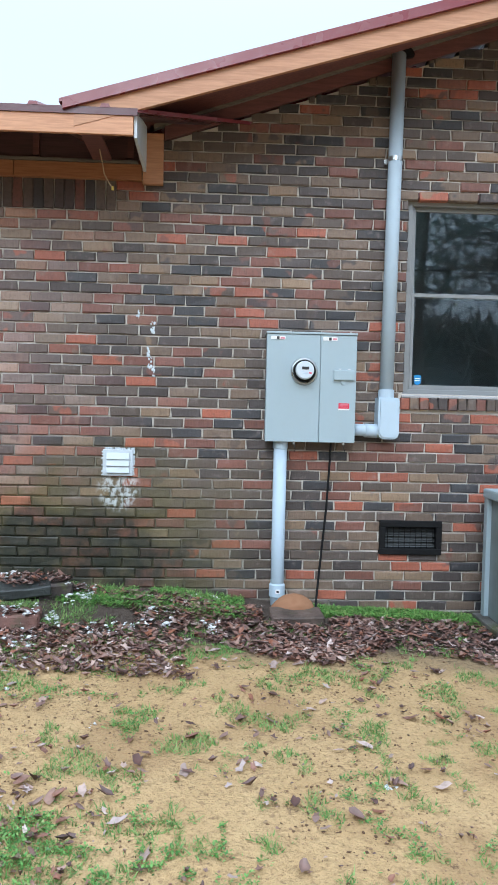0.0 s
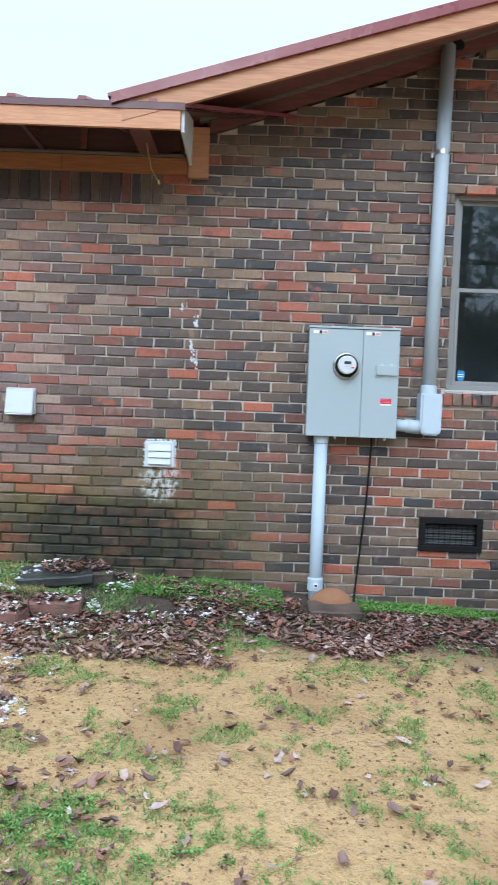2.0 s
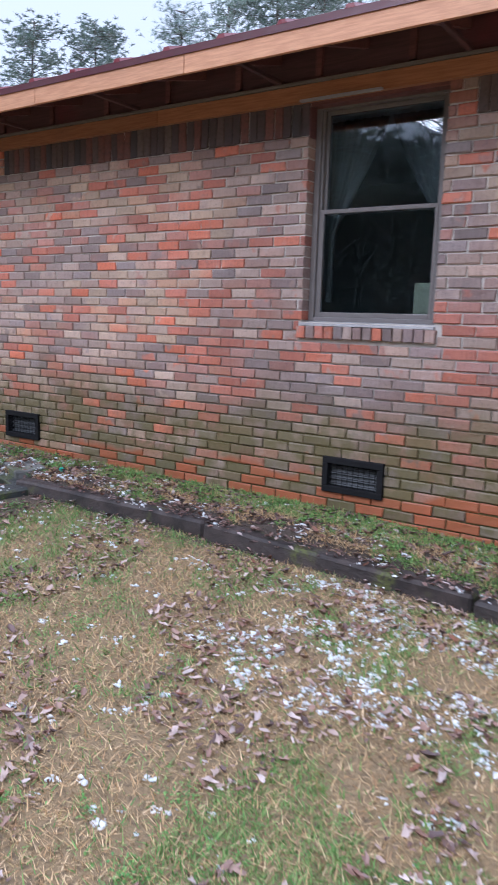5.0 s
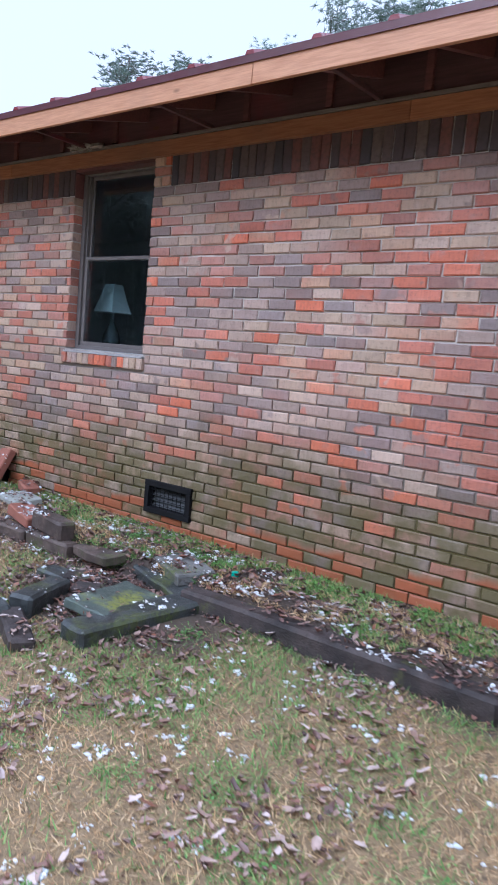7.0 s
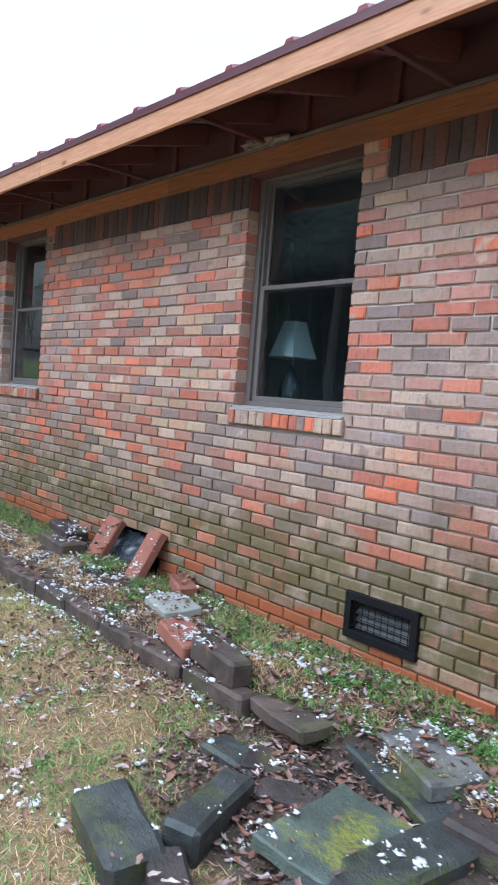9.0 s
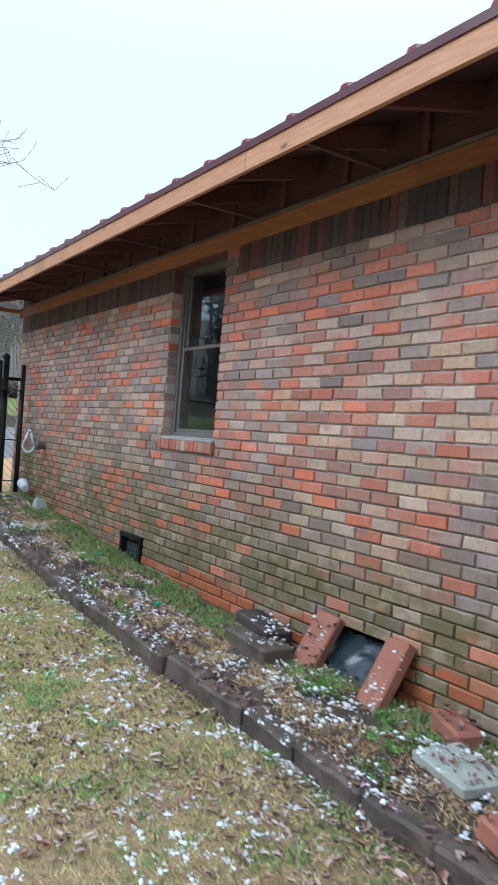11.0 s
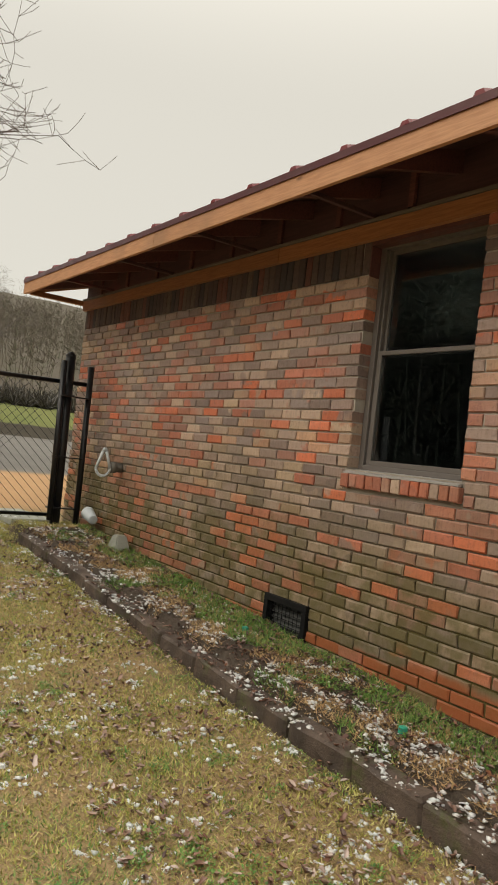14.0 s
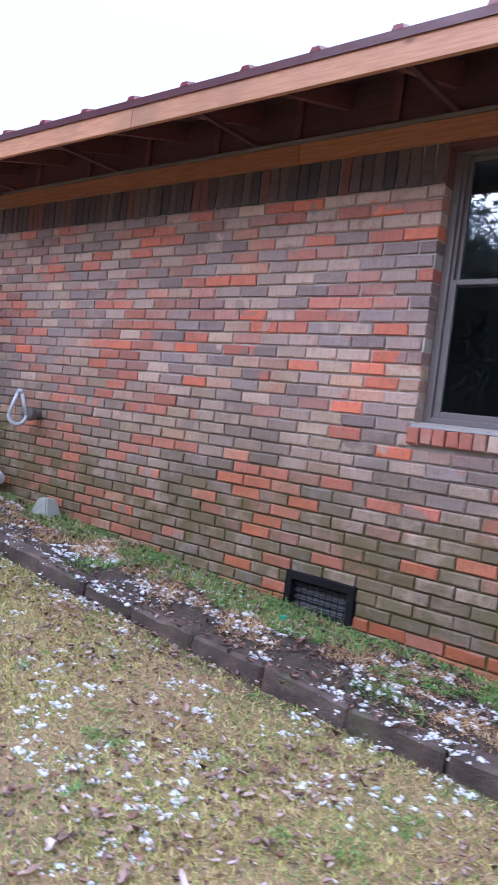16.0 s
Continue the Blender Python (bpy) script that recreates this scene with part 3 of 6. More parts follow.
# ---- roofs, eaves and rake ----
def build_main_roof():
    roof = thing("main_roof", "burgundy ribbed metal roof on open rafters", "roof", kind="structure")
    x0, x1, ridge = WEST - 0.12, 4.6, 9.6
    top = lambda y: EAVE_Z + 0.156 + SLOPE * (y - EAVE_Y)
    sheet = bmesh.new()
    for y0, y1 in ((EAVE_Y - 0.03, ridge), (14.6, ridge)):
        z0, z1 = (top(y0), top(y1)) if y0 < ridge else (top(ridge - 5.0), top(ridge))
        a = [sheet.verts.new(p) for p in ((x0, y0, z0), (-0.24 if y0 < ridge else x1, y0, z0), (x1, y1, z1), (x0, y1, z1))]
        b = [sheet.verts.new(v.co - Vector((0, 0, 0.022))) for v in a]
        sheet.faces.new(a)
        sheet.faces.new(b[::-1])
        for k in range(4):
            sheet.faces.new((a[k], b[k], b[(k + 1) % 4], a[(k + 1) % 4]))
    bmesh.ops.recalc_face_normals(sheet, faces=sheet.faces)
    part("roof_sheet", sheet, ROOF_METAL, roof, "burgundy metal roofing")
    rib = bmesh.new()
    for y0, y1, s in ((EAVE_Y - 0.035, 9.6, SLOPE), ):
        a = [rib.verts.new((dx, y0, top(y0) + dz)) for dx, dz in ((-0.032, -0.004), (-0.020, 0.020), (0.020, 0.020), (0.032, -0.004))]
        b = [rib.verts.new((dx, y1, top(y1) + dz)) for dx, dz in ((-0.032, -0.004), (-0.020, 0.020), (0.020, 0.020), (0.032, -0.004))]
        for k in range(4):
            rib.faces.new((a[k], a[(k + 1) % 4], b[(k + 1) % 4], b[k]))
        rib.faces.new(a[::-1])
        rib.faces.new(b)
    bmesh.ops.recalc_face_normals(rib, faces=rib.faces)
    first = part("rib", rib, ROOF_METAL, roof)
    first.location.x = x0 + 0.05
    k = 1
    while x0 + 0.05 + 0.4064 * k < -0.4:
        o = first.copy()
        scene.collection.objects.link(o)
        o.location.x = x0 + 0.05 + 0.4064 * k
        k += 1
    # sheathing under the metal
    deck = bmesh.new()
    y0, y1 = EAVE_Y + 0.03, 9.5
    a = [deck.verts.new(p) for p in ((x0 + 0.02, y0, top(y0) - 0.024), (-0.3, y0, top(y0) - 0.024), (3.5, y1, top(y1) - 0.024), (x0 + 0.02, y1, top(y1) - 0.024))]
    b = [deck.verts.new(v.co - Vector((0, 0, 0.014))) for v in a]
    deck.faces.new(a)
    deck.faces.new(b[::-1])
    for k in range(4):
        deck.faces.new((a[k], b[k], b[(k + 1) % 4], a[(k + 1) % 4]))
    bmesh.ops.recalc_face_normals(deck, faces=deck.faces)
    part("roof_deck", deck, DECK_WOOD, roof, "dark stained roof boards")
    part("drip_edge", box(boxed(x0, -0.24, EAVE_Y - 0.035, EAVE_Y - 0.028, top(EAVE_Y) - 0.052, top(EAVE_Y) - 0.012), x0, -0.24, EAVE_Y - 0.028, EAVE_Y + 0.02, top(EAVE_Y) - 0.034, top(EAVE_Y) - 0.028), DRIP_METAL, roof, "dark red drip edge")
    # rafters, with the horizontal nailers below them
    x = WEST + 0.1
    n = 0
    while x < -0.5:
        r = bmesh.new()
        y0, y1 = EAVE_Y + 0.04, FACE + 0.19
        low = 0.135
        vs = [r.verts.new((x + dx, y, z)) for dx in (-0.019, 0.019) for y, z in ((y0, top(y0) - 0.04 - low * 0.75), (y0, top(y0) - 0.04), (y1, top(y1) - 0.04), (y1, top(y1) - 0.04 - low))]
        for f in ((0, 1, 2, 3), (7, 6, 5, 4), (0, 4, 5, 1), (1, 5, 6, 2), (2, 6, 7, 3), (3, 7, 4, 0)):
            r.faces.new([vs[i] for i in f])
        bmesh.ops.recalc_face_normals(r, faces=r.faces)
        part("rafter", r, DARK_WOOD, roof)
        if n % 2:
            part("lookout", boxed(x + 0.02, x + 0.05, EAVE_Y + 0.04, FACE - 0.035, EAVE_Z + 0.05, EAVE_Z + 0.075, 0.003), DECK_WOOD, roof)
        part("blocking", boxed(x - 0.02 + 0.3, x + 0.02 + 0.3, FACE - 0.03, FACE - 0.008, HEAD + 0.13, HEAD + 0.40), DARK_WOOD, roof)
        x += 0.61
        n += 1
    part("eave_board", boxed(WEST, -0.3, FACE - 0.006, FACE + 0.012, HEAD + 0.1, HEAD + 0.42), DECK_WOOD, roof, "dark boards closing the eave")
    # sub-fascia and the end of the box
    part("sub_fascia", boxed(x0 + 0.02, -0.27, EAVE_Y + 0.002, EAVE_Y + 0.036, EAVE_Z + 0.03, EAVE_Z + 0.115), DARK_WOOD, roof)
    end = bmesh.new()
    vs = [end.verts.new((xx, y, z)) for xx in (-0.262, -0.244) for y, z in ((EAVE_Y + 0.0, EAVE_Z - 0.01), (EAVE_Y + 0.0, EAVE_Z + 0.14), (FACE - 0.05, EAVE_Z + 0.27), (FACE - 0.05, EAVE_Z - 0.02))]
    for f in ((0, 1, 2, 3), (7, 6, 5, 4), (0, 4, 5, 1), (1, 5, 6, 2), (2, 6, 7, 3), (3, 7, 4, 0)):
        end.faces.new([vs[i] for i in f])
    bmesh.ops.recalc_face_normals(end, faces=end.faces)
    part("eave_end", end, WHITE_PLASTIC, roof, "pale metal eave end cap")
    part("eave_patch", boxed(-0.58, -0.46, EAVE_Y + 0.05, FACE - 0.1, EAVE_Z + 0.03, EAVE_Z + 0.045), DARK_WOOD, roof, "bare board scrap under the eave")
    part("west_return", boxed(WEST - 0.11, WEST - 0.06, EAVE_Y + 0.04, FACE, EAVE_Z - 0.0, EAVE_Z + 0.05, 0.003), FRIEZE_WOOD, roof)
    west = bmesh.new()
    vs = [west.verts.new((xx, y, z)) for xx in (WEST - 0.115, WEST - 0.08) for y, z in ((EAVE_Y + 0.0, EAVE_Z + 0.0), (EAVE_Y + 0.0, top(EAVE_Y) - 0.03), (9.6, top(9.6) - 0.03), (9.6, top(9.6) - 0.17))]
    for f in ((0, 1, 2, 3), (7, 6, 5, 4), (0, 4, 5, 1), (1, 5, 6, 2), (2, 6, 7, 3), (3, 7, 4, 0)):
        west.faces.new([vs[i] for i in f])
    bmesh.ops.recalc_face_normals(west, faces=west.faces)
    part("west_barge", west, FASCIA_WOOD, roof)


build_main_roof()


def build_boards():
    fascia = thing("fascia", "new bare pine fascia boards along the eave", "fascia", kind="structure")
    cuts = [WEST - 0.115, -12.6, -8.94, -5.28, -3.95, -0.262]
    for a, b in zip(cuts, cuts[1:]):
        part("board", boxed(a + 0.002, b - 0.002, EAVE_Y - 0.026, EAVE_Y, EAVE_Z - 0.005 * random.random(), EAVE_Z + 0.128, 0.003), FASCIA_WOOD, fascia)
    frieze = thing("frieze", "orange-brown stained frieze boards over the brick", "trim", kind="structure")
    cuts = [WEST, -11.9, -8.3, -4.7, -1.1, -0.272]
    for a, b in zip(cuts, cuts[1:]):
        part("board", boxed(a + 0.002, b - 0.002, FACE - 0.045, FACE - 0.004, HEAD - 0.012, HEAD + 0.088, 0.003), FRIEZE_WOOD, frieze)
    part("cap_strip", boxed(WEST, -0.3, FACE - 0.055, FACE - 0.006, HEAD + 0.090, HEAD + 0.110, 0.002), GREY_WOOD, frieze, "grey weathered strip")
    part("end_board", boxed(-0.268, -0.135, FACE - 0.05, FACE - 0.004, HEAD - 0.035, HEAD + 0.29, 0.003), FASCIA_WOOD, frieze, "short upright bare pine board")


build_boards()

RAKE0, RAKE_S = 3.345, 0.340     # foot of the gable's frieze at x = -0.25, and its slope


def slanted(bm, x0, x1, z0, z1, height, ya, yb, ya1=None, yb1=None):
    ya1, yb1 = ya if ya1 is None else ya1, yb if yb1 is None else yb1
    vs = [bm.verts.new(p) for p in ((x0, ya, z0), (x0, yb, z0), (x0, yb, z0 + height), (x0, ya, z0 + height), (x1, ya1, z1), (x1, yb1, z1), (x1, yb1, z1 + height), (x1, ya1, z1 + height))]
    for f in ((0, 3, 2, 1), (4, 5, 6, 7), (0, 1, 5, 4), (1, 2, 6, 5), (2, 3, 7, 6), (3, 0, 4, 7)):
        bm.faces.new([vs[i] for i in f])
    bmesh.ops.recalc_face_normals(bm, faces=bm.faces)
    return bm


def build_gable():
    g = thing("gable_roof", "burgundy metal gable roof with a bare pine rake board", "roof", kind="structure")
    wall_z = lambda x: RAKE0 + RAKE_S * (x + 0.25)
    rake_z = lambda x: 3.322 + 0.295 * (x + 0.25)
    xr = 4.7
    part("rake_frieze", slanted(bmesh.new(), -0.13, xr, wall_z(-0.13), wall_z(xr), 0.085, FACE - 0.03, FACE - 0.003), DARK_WOOD, g, "dark red rake frieze")
    part("rake_strip", slanted(bmesh.new(), -0.2, xr, wall_z(-0.2) + 0.085, wall_z(xr) + 0.085, 0.03, FACE - 0.055, FACE - 0.003), GREY_WOOD, g, "grey weathered strip")
    def strip(name, x0, x1, ya, yb, za, zb, thick, mat, label=""):
        bm = bmesh.new()
        vs = [bm.verts.new((x, y, f(x) + d)) for d in (0, thick) for x, y, f in ((x0, ya, za), (x1, ya, za), (x1, yb, zb), (x0, yb, zb))]
        for q in ((0, 1, 2, 3), (7, 6, 5, 4), (0, 4, 5, 1), (1, 5, 6, 2), (2, 6, 7, 3), (3, 7, 4, 0)):
            bm.faces.new([vs[i] for i in q])
        bmesh.ops.recalc_face_normals(bm, faces=bm.faces)
        part(name, bm, mat, g, label)

    strip("rake_soffit", -0.62, xr, EAVE_Y, FACE + 0.02, lambda x: rake_z(x) + 0.098, lambda x: wall_z(x) + 0.118, 0.016, DARK_WOOD, "dark stained soffit boards")
    strip("gable_sheet", -0.68, xr, EAVE_Y - 0.05, FACE + 0.02, lambda x: rake_z(x) + 0.148, lambda x: wall_z(x) + 0.165, 0.02, ROOF_METAL)
    strip("gable_sheet", -0.68, xr, FACE + 0.02, 10.0, lambda x: wall_z(x) + 0.165, lambda x: wall_z(x) + 0.165, 0.02, ROOF_METAL)
    part("rake_board", slanted(bmesh.new(), -0.60, xr, rake_z(-0.60), rake_z(xr), 0.112, EAVE_Y - 0.03, EAVE_Y), FASCIA_WOOD, g, "bare pine rake board")
    part("rake_trim", slanted(bmesh.new(), -0.66, xr, rake_z(-0.66) + 0.106, rake_z(xr) + 0.106, 0.052, EAVE_Y - 0.055, EAVE_Y - 0.03), ROOF_METAL, g, "burgundy rake trim")
    part("gable_sheet_back", slanted(bmesh.new(), xr, 9.9, rake_z(xr) + 0.148, rake_z(-0.5) + 0.148, 0.02, EAVE_Y - 0.05, 10.0), ROOF_METAL, g)
    part("rake_board", slanted(bmesh.new(), xr, 9.9, rake_z(xr), rake_z(-0.5), 0.112, EAVE_Y - 0.03, EAVE_Y), FASCIA_WOOD, g)
    return g


build_gable()


# ---- windows ----
def build_window(n, x0, x1, z0, z1, frame_mat):
    w = thing(f"window_{n}", "single-hung window with dull metal frame and dark glass", "window", (x0, FACE, z0), kind="structure")
    w.location = (0, 0, 0)
    y = FACE + (0.055 if n == 1 else 0.085)
    t = 0.040
    fr = bmesh.new()
    box(fr, x0, x0 + t, y, y + 0.09, z0, z1, 0.004)
    box(fr, x1 - t, x1, y, y + 0.09, z0, z1, 0.004)
    box(fr, x0 + t, x1 - t, y, y + 0.09, z1 - t, z1, 0.004)
    box(fr, x0 + t, x1 - t, y, y + 0.09, z0, z0 + 0.03, 0.004)
    part("window_frame", fr, frame_mat, w)
    st = bmesh.new()
    for a, b in ((x0 + t, x0 + t + 0.016), (x1 - t - 0.016, x1 - t)):
        box(st, a, b, y + 0.02, y + 0.075, z0 + 0.03, z1 - t, 0.003)
    part("sash_stop", st, frame_mat, w)
    mid = z0 + 0.51 * (z1 - z0)
    a, b = x0 + t + 0.016, x1 - t - 0.016
    for name, lo, hi, dy in (("upper_sash", mid - 0.012, z1 - t, 0.045), ("lower_sash", z0 + 0.03, mid + 0.018, 0.018)):
        s = bmesh.new()
        rail = 0.026
        box(s, a, a + rail * 0.8, y + dy, y + dy + 0.025, lo, hi, 0.003)
        box(s, b - rail * 0.8, b, y + dy, y + dy + 0.025, lo, hi, 0.003)
        box(s, a + rail * 0.8, b - rail * 0.8, y + dy, y + dy + 0.025, hi - rail, hi, 0.003)
        box(s, a + rail * 0.8, b - rail * 0.8, y + dy, y + dy + 0.025, lo, lo + rail * 1.2, 0.003)
        sash = part(name, s, frame_mat, w)
        pane = part("pane", boxed(a + 0.018, b - 0.018, y + dy + 0.010, y + dy + 0.014, lo + 0.02, hi - 0.02), GLASS, sash)
        pane.visible_shadow = False
    sill = bmesh.new()
    vs = [sill.verts.new((xx, yy, zz)) for xx in (x0 - 0.01, x1 + 0.01) for yy, zz in ((FACE - 0.016, z0 - 0.028), (FACE - 0.016, z0 - 0.018), (y + 0.015, z0 + 0.004), (y + 0.085, z0 + 0.004), (y + 0.085, z0 - 0.028))]
    for f in ((0, 1, 2, 3, 4), (9, 8, 7, 6, 5), (0, 5, 6, 1), (1, 6, 7, 2), (2, 7, 8, 3), (3, 8, 9, 4), (4, 9, 5, 0)):
        sill.faces.new([vs[i] for i in f])
    bmesh.ops.recalc_face_normals(sill, faces=sill.faces)
    part("window_sill", sill, SILL_METAL, w, "pale sloping metal sill")
    if n > 1:
        # added strips: cover the pale mortar and darken the reveals as shade would
        part("head_board", boxed(x0 + 0.002, x1 - 0.002, FACE + 0.003, y - 0.002, z1 - 0.03, z1 - 0.001), DARK_WOOD, w, "dark strip added over the pale head reveal")
        part("jamb_board", boxed(x0 - 0.003, x0 + 0.004, FACE + 0.006, y - 0.002, z1 - 3 * COURSE - 0.01, z1 - 0.032), DARK_WOOD, w, "dark strip added over the pale left reveal")
    return w


for n, (x0, x1, z0, z1) in enumerate(WINDOWS, 1):
    build_window(n, x0, x1, z0, z1, SASH_PALE if n == 1 else SASH_GREY)
tagged(part("lintel_strip", boxed(WINDOWS[0][0] - 0.02, WINDOWS[0][1] + 0.02, FACE + 0.012, FACE + 0.12, 3.083, 3.115), DARK_WOOD), "brown painted lintel strip over the window", "lintel", kind="structure")
tagged(part("head_flashing", boxed(-3.50, -2.95, FACE - 0.075, FACE - 0.046, HEAD - 0.018, HEAD - 0.006), SILL_METAL), "thin pale strip over the window head", "trim", kind="structure")

# ---- at the meter ----
def tilted(x, y, z, rx=0, ry=0, rz=0):
    return pose(x, y, z, rx, ry, rz)


def slab_mesh(sx, sy, sz, seed, chip=0.010):
    """A worn slab about its middle: a finely cut box with chipped edges."""
    bm = bmesh.new()
    bmesh.ops.create_cube(bm, size=1, matrix=Matrix.Diagonal((sx, sy, sz, 1)))
    bmesh.ops.bevel(bm, geom=bm.edges[:], offset=min(sx, sy, sz) * 0.13, segments=1, affect="EDGES")
    bmesh.ops.subdivide_edges(bm, edges=[e for e in bm.edges if e.calc_length() > 0.06], cuts=3, use_grid_fill=True)
    for v in bm.verts:
        n = noise.noise_vector(v.co * 9 + Vector((seed * 3.1, seed, 0)))
        v.co += n * chip * 0.7
    return bm


def build_meter():
    x0, x1, y0, z0, z1 = 0.562, 1.150, 5.33, 1.432, 2.136
    seam = x0 + 0.595 * (x1 - x0)
    b = thing("meter_box", "grey enamelled meter and breaker box on the brick wall", "meter box")
    part("body", box(boxed(x0 + 0.006, x1 - 0.006, y0 + 0.012, FACE + 0.002, z0 + 0.004, z1 - 0.004, 0.004), x0 - 0.003, x1 + 0.003, y0 - 0.008, FACE, z1 - 0.004, z1 + 0.010, 0.003), GREY_PAINT, b)
    cover = part("meter_cover", boxed(x0, seam - 0.002, y0, y0 + 0.02, z0, z1 - 0.006, 0.004), GREY_PAINT, b)
    door = part("breaker_door", boxed(seam + 0.002, x1, y0, y0 + 0.02, z0, z1 - 0.006, 0.004), GREY_PAINT, b)
    mx, mz = 0.807, 1.892
    ring = bmesh.new()
    lathe(ring, (mx, y0, mz), (0, -1, 0), [(0, 0.088), (0.012, 0.088), (0.022, 0.080), (0.022, 0.072), (0.004, 0.070)], 40)
    part("meter_ring", ring, STEEL, b, "bright metal sealing ring", True)
    part("meter_socket", lathe(bmesh.new(), (mx, y0, mz), (0, -1, 0), [(0.004, 0.071), (0.045, 0.070), (0.050, 0.064)], 36), BLACK_PLASTIC, b, "black meter rim", True)
    face = part("meter_face", lathe(bmesh.new(), (mx - 0.002, y0 - 0.05, mz + 0.004), (0, -1, 0), [(0.0, 0.060), (0.026, 0.058), (0.030, 0.052)], 36), WHITE_PLASTIC, b, "white electricity meter face")
    part("display", boxed(mx - 0.022, mx + 0.022, y0 - 0.083, y0 - 0.079, mz + 0.008, mz + 0.026, 0.001), BLACK_PRINT, face, "small dark display")
    for k, (a, w) in enumerate(((-0.006, 0.05), (-0.016, 0.036))):
        part("print_bar", boxed(mx - w / 2, mx + w / 2, y0 - 0.0815, y0 - 0.0795, mz + a - 0.003, mz + a), GREY_PVC, face)
    part("red_mark", boxed(mx + 0.024, mx + 0.040, y0 - 0.0815, y0 - 0.0795, mz - 0.018, mz - 0.010), RED_LABEL, face)
    fx0, fx1, fz0, fz1 = 1.000, 1.135, 1.838, 1.905
    plate = part("flap_plate", boxed(fx0 - 0.003, fx1 + 0.006, y0 - 0.003, y0 + 0.002, fz0 - 0.012, fz1 + 0.006), GREY_PAINT, b)
    flap = bmesh.new()
    box(flap, fx0, fx1, y0 - 0.020, y0 - 0.002, fz0, fz1, 0.008)
    part("breaker_flap", flap, GREY_PAINT, b, "rounded grey breaker flap")
    part("flap_tab", lathe(bmesh.new(), ((fx0 + fx1) / 2, y0 - 0.001, fz0 - 0.012), (0, -1, 0), [(0, 0.018), (0.006, 0.017)], 20), GREY_PAINT, b)
    for hx in (fx0 + 0.04, fx1 - 0.035):
        part("hinge", rodded((hx - 0.008, y0 - 0.012, fz1 + 0.004), (hx + 0.008, y0 - 0.012, fz1 + 0.004), 0.005), STEEL, b)
    lab = part("red_warning_label", boxed(1.038, 1.108, y0 - 0.003, y0, 1.655, 1.690), RED_LABEL, b, "small red warning label")
    for dz in (0.012, 0.020, 0.028):
        part("text_bar", boxed(1.045, 1.101, y0 - 0.0045, y0 - 0.003, 1.655 + dz - 0.002, 1.655 + dz + 0.001), PINK_PRINT, lab)
    part("label_foot", boxed(1.038, 1.108, y0 - 0.003, y0, 1.645, 1.655), WHITE_LABEL, b)
    for lx in (x0 + 0.025, seam + 0.015):
        w = part("warning_strip", boxed(lx, lx + 0.094, y0 - 0.003, y0, z1 - 0.042, z1 - 0.020), WHITE_LABEL, b, "white and pink warning strip")
        part("pictogram", boxed(lx + 0.038, lx + 0.055, y0 - 0.0045, y0 - 0.003, z1 - 0.041, z1 - 0.022), BLACK_PRINT, w)
        part("print_bar", boxed(lx + 0.062, lx + 0.090, y0 - 0.0045, y0 - 0.003, z1 - 0.038, z1 - 0.026), PINK_PRINT, w)
    for lx in (x0 + 0.19, x1 - 0.075):
        latch = bmesh.new()
        lathe(latch, (lx, y0 - 0.006, z0 + 0.006), (0, 0, -1), [(0, 0.008), (0.02, 0.008), (0.022, 0.004)], 12)
        part("latch", latch, STEEL, b)
        seal = bmesh.new()
        last = Vector((lx, y0 - 0.01, z0 - 0.005))
        for k in range(7):
            nxt = last + Vector((0.006 * math.cos(k * 1.7), -0.003, -0.009 + 0.004 * math.sin(k * 2.3)))
            rod(seal, last, nxt, 0.0022, sides=6)
            last = nxt
        part("seal_wire", seal, BLACK_PRINT, b)
    # lower conduit into the ground
    c = thing("lower_conduit", "grey plastic conduit running from the box into the ground", "conduit")
    part("pipe", rodded((0.672, 5.41, 0.05), (0.672, 5.41, 1.425), 0.044, sides=28), GREY_PVC, c, "", True)
    part("collar", lathe(bmesh.new(), (0.672, 5.41, 1.385), (0, 0, 1), [(0, 0.050), (0.045, 0.050)], 28), GREY_PVC, c)
    coupling = part("coupling", lathe(bmesh.new(), (0.672, 5.41, 0.395), (0, 0, 1), [(0, 0.049), (0.004, 0.053), (0.080, 0.053), (0.090, 0.046)], 28), GREY_PVC, c)
    part("sticker", boxed(0.658, 0.686, 5.352, 5.357, 0.425, 0.452), WHITE_LABEL, coupling)
    part("sticker_print", boxed(0.664, 0.680, 5.3505, 5.352, 0.432, 0.445), BLACK_PRINT, coupling)
    # riser to the roof
    r = thing("riser_conduit", "tall grey plastic conduit rising to the roof edge", "conduit")
    part("pipe", rodded((1.372, 5.43, 1.74), (1.392, 5.43, 4.06), 0.046, sides=28), GREY_PVC, r, "", True)
    lb = bmesh.new()
    outline = [(1.312, 1.735), (1.312, 1.500), (1.325, 1.472), (1.350, 1.460), (1.425, 1.460), (1.446, 1.476), (1.453, 1.500), (1.453, 1.715), (1.440, 1.735)]
    prism(lb, outline, 5.365, FACE - 0.004)
    bmesh.ops.bevel(lb, geom=[e for e in lb.edges if abs(e.verts[0].co.y - e.verts[1].co.y) < 1e-5 and e.verts[0].co.y < 5.4], offset=0.012, segments=2, affect="EDGES")
    part("conduit_body", lb, GREY_PVC, r, "rounded grey plastic conduit elbow")
    part("collar", lathe(bmesh.new(), (1.372, 5.43, 1.73), (0, 0, 1), [(0, 0.053), (0.055, 0.053), (0.058, 0.047)], 28), GREY_PVC, r)
    part("cross_pipe", rodded((1.146, 5.42, 1.520), (1.32, 5.42, 1.510), 0.040, sides=24), GREY_PVC, r, "", True)
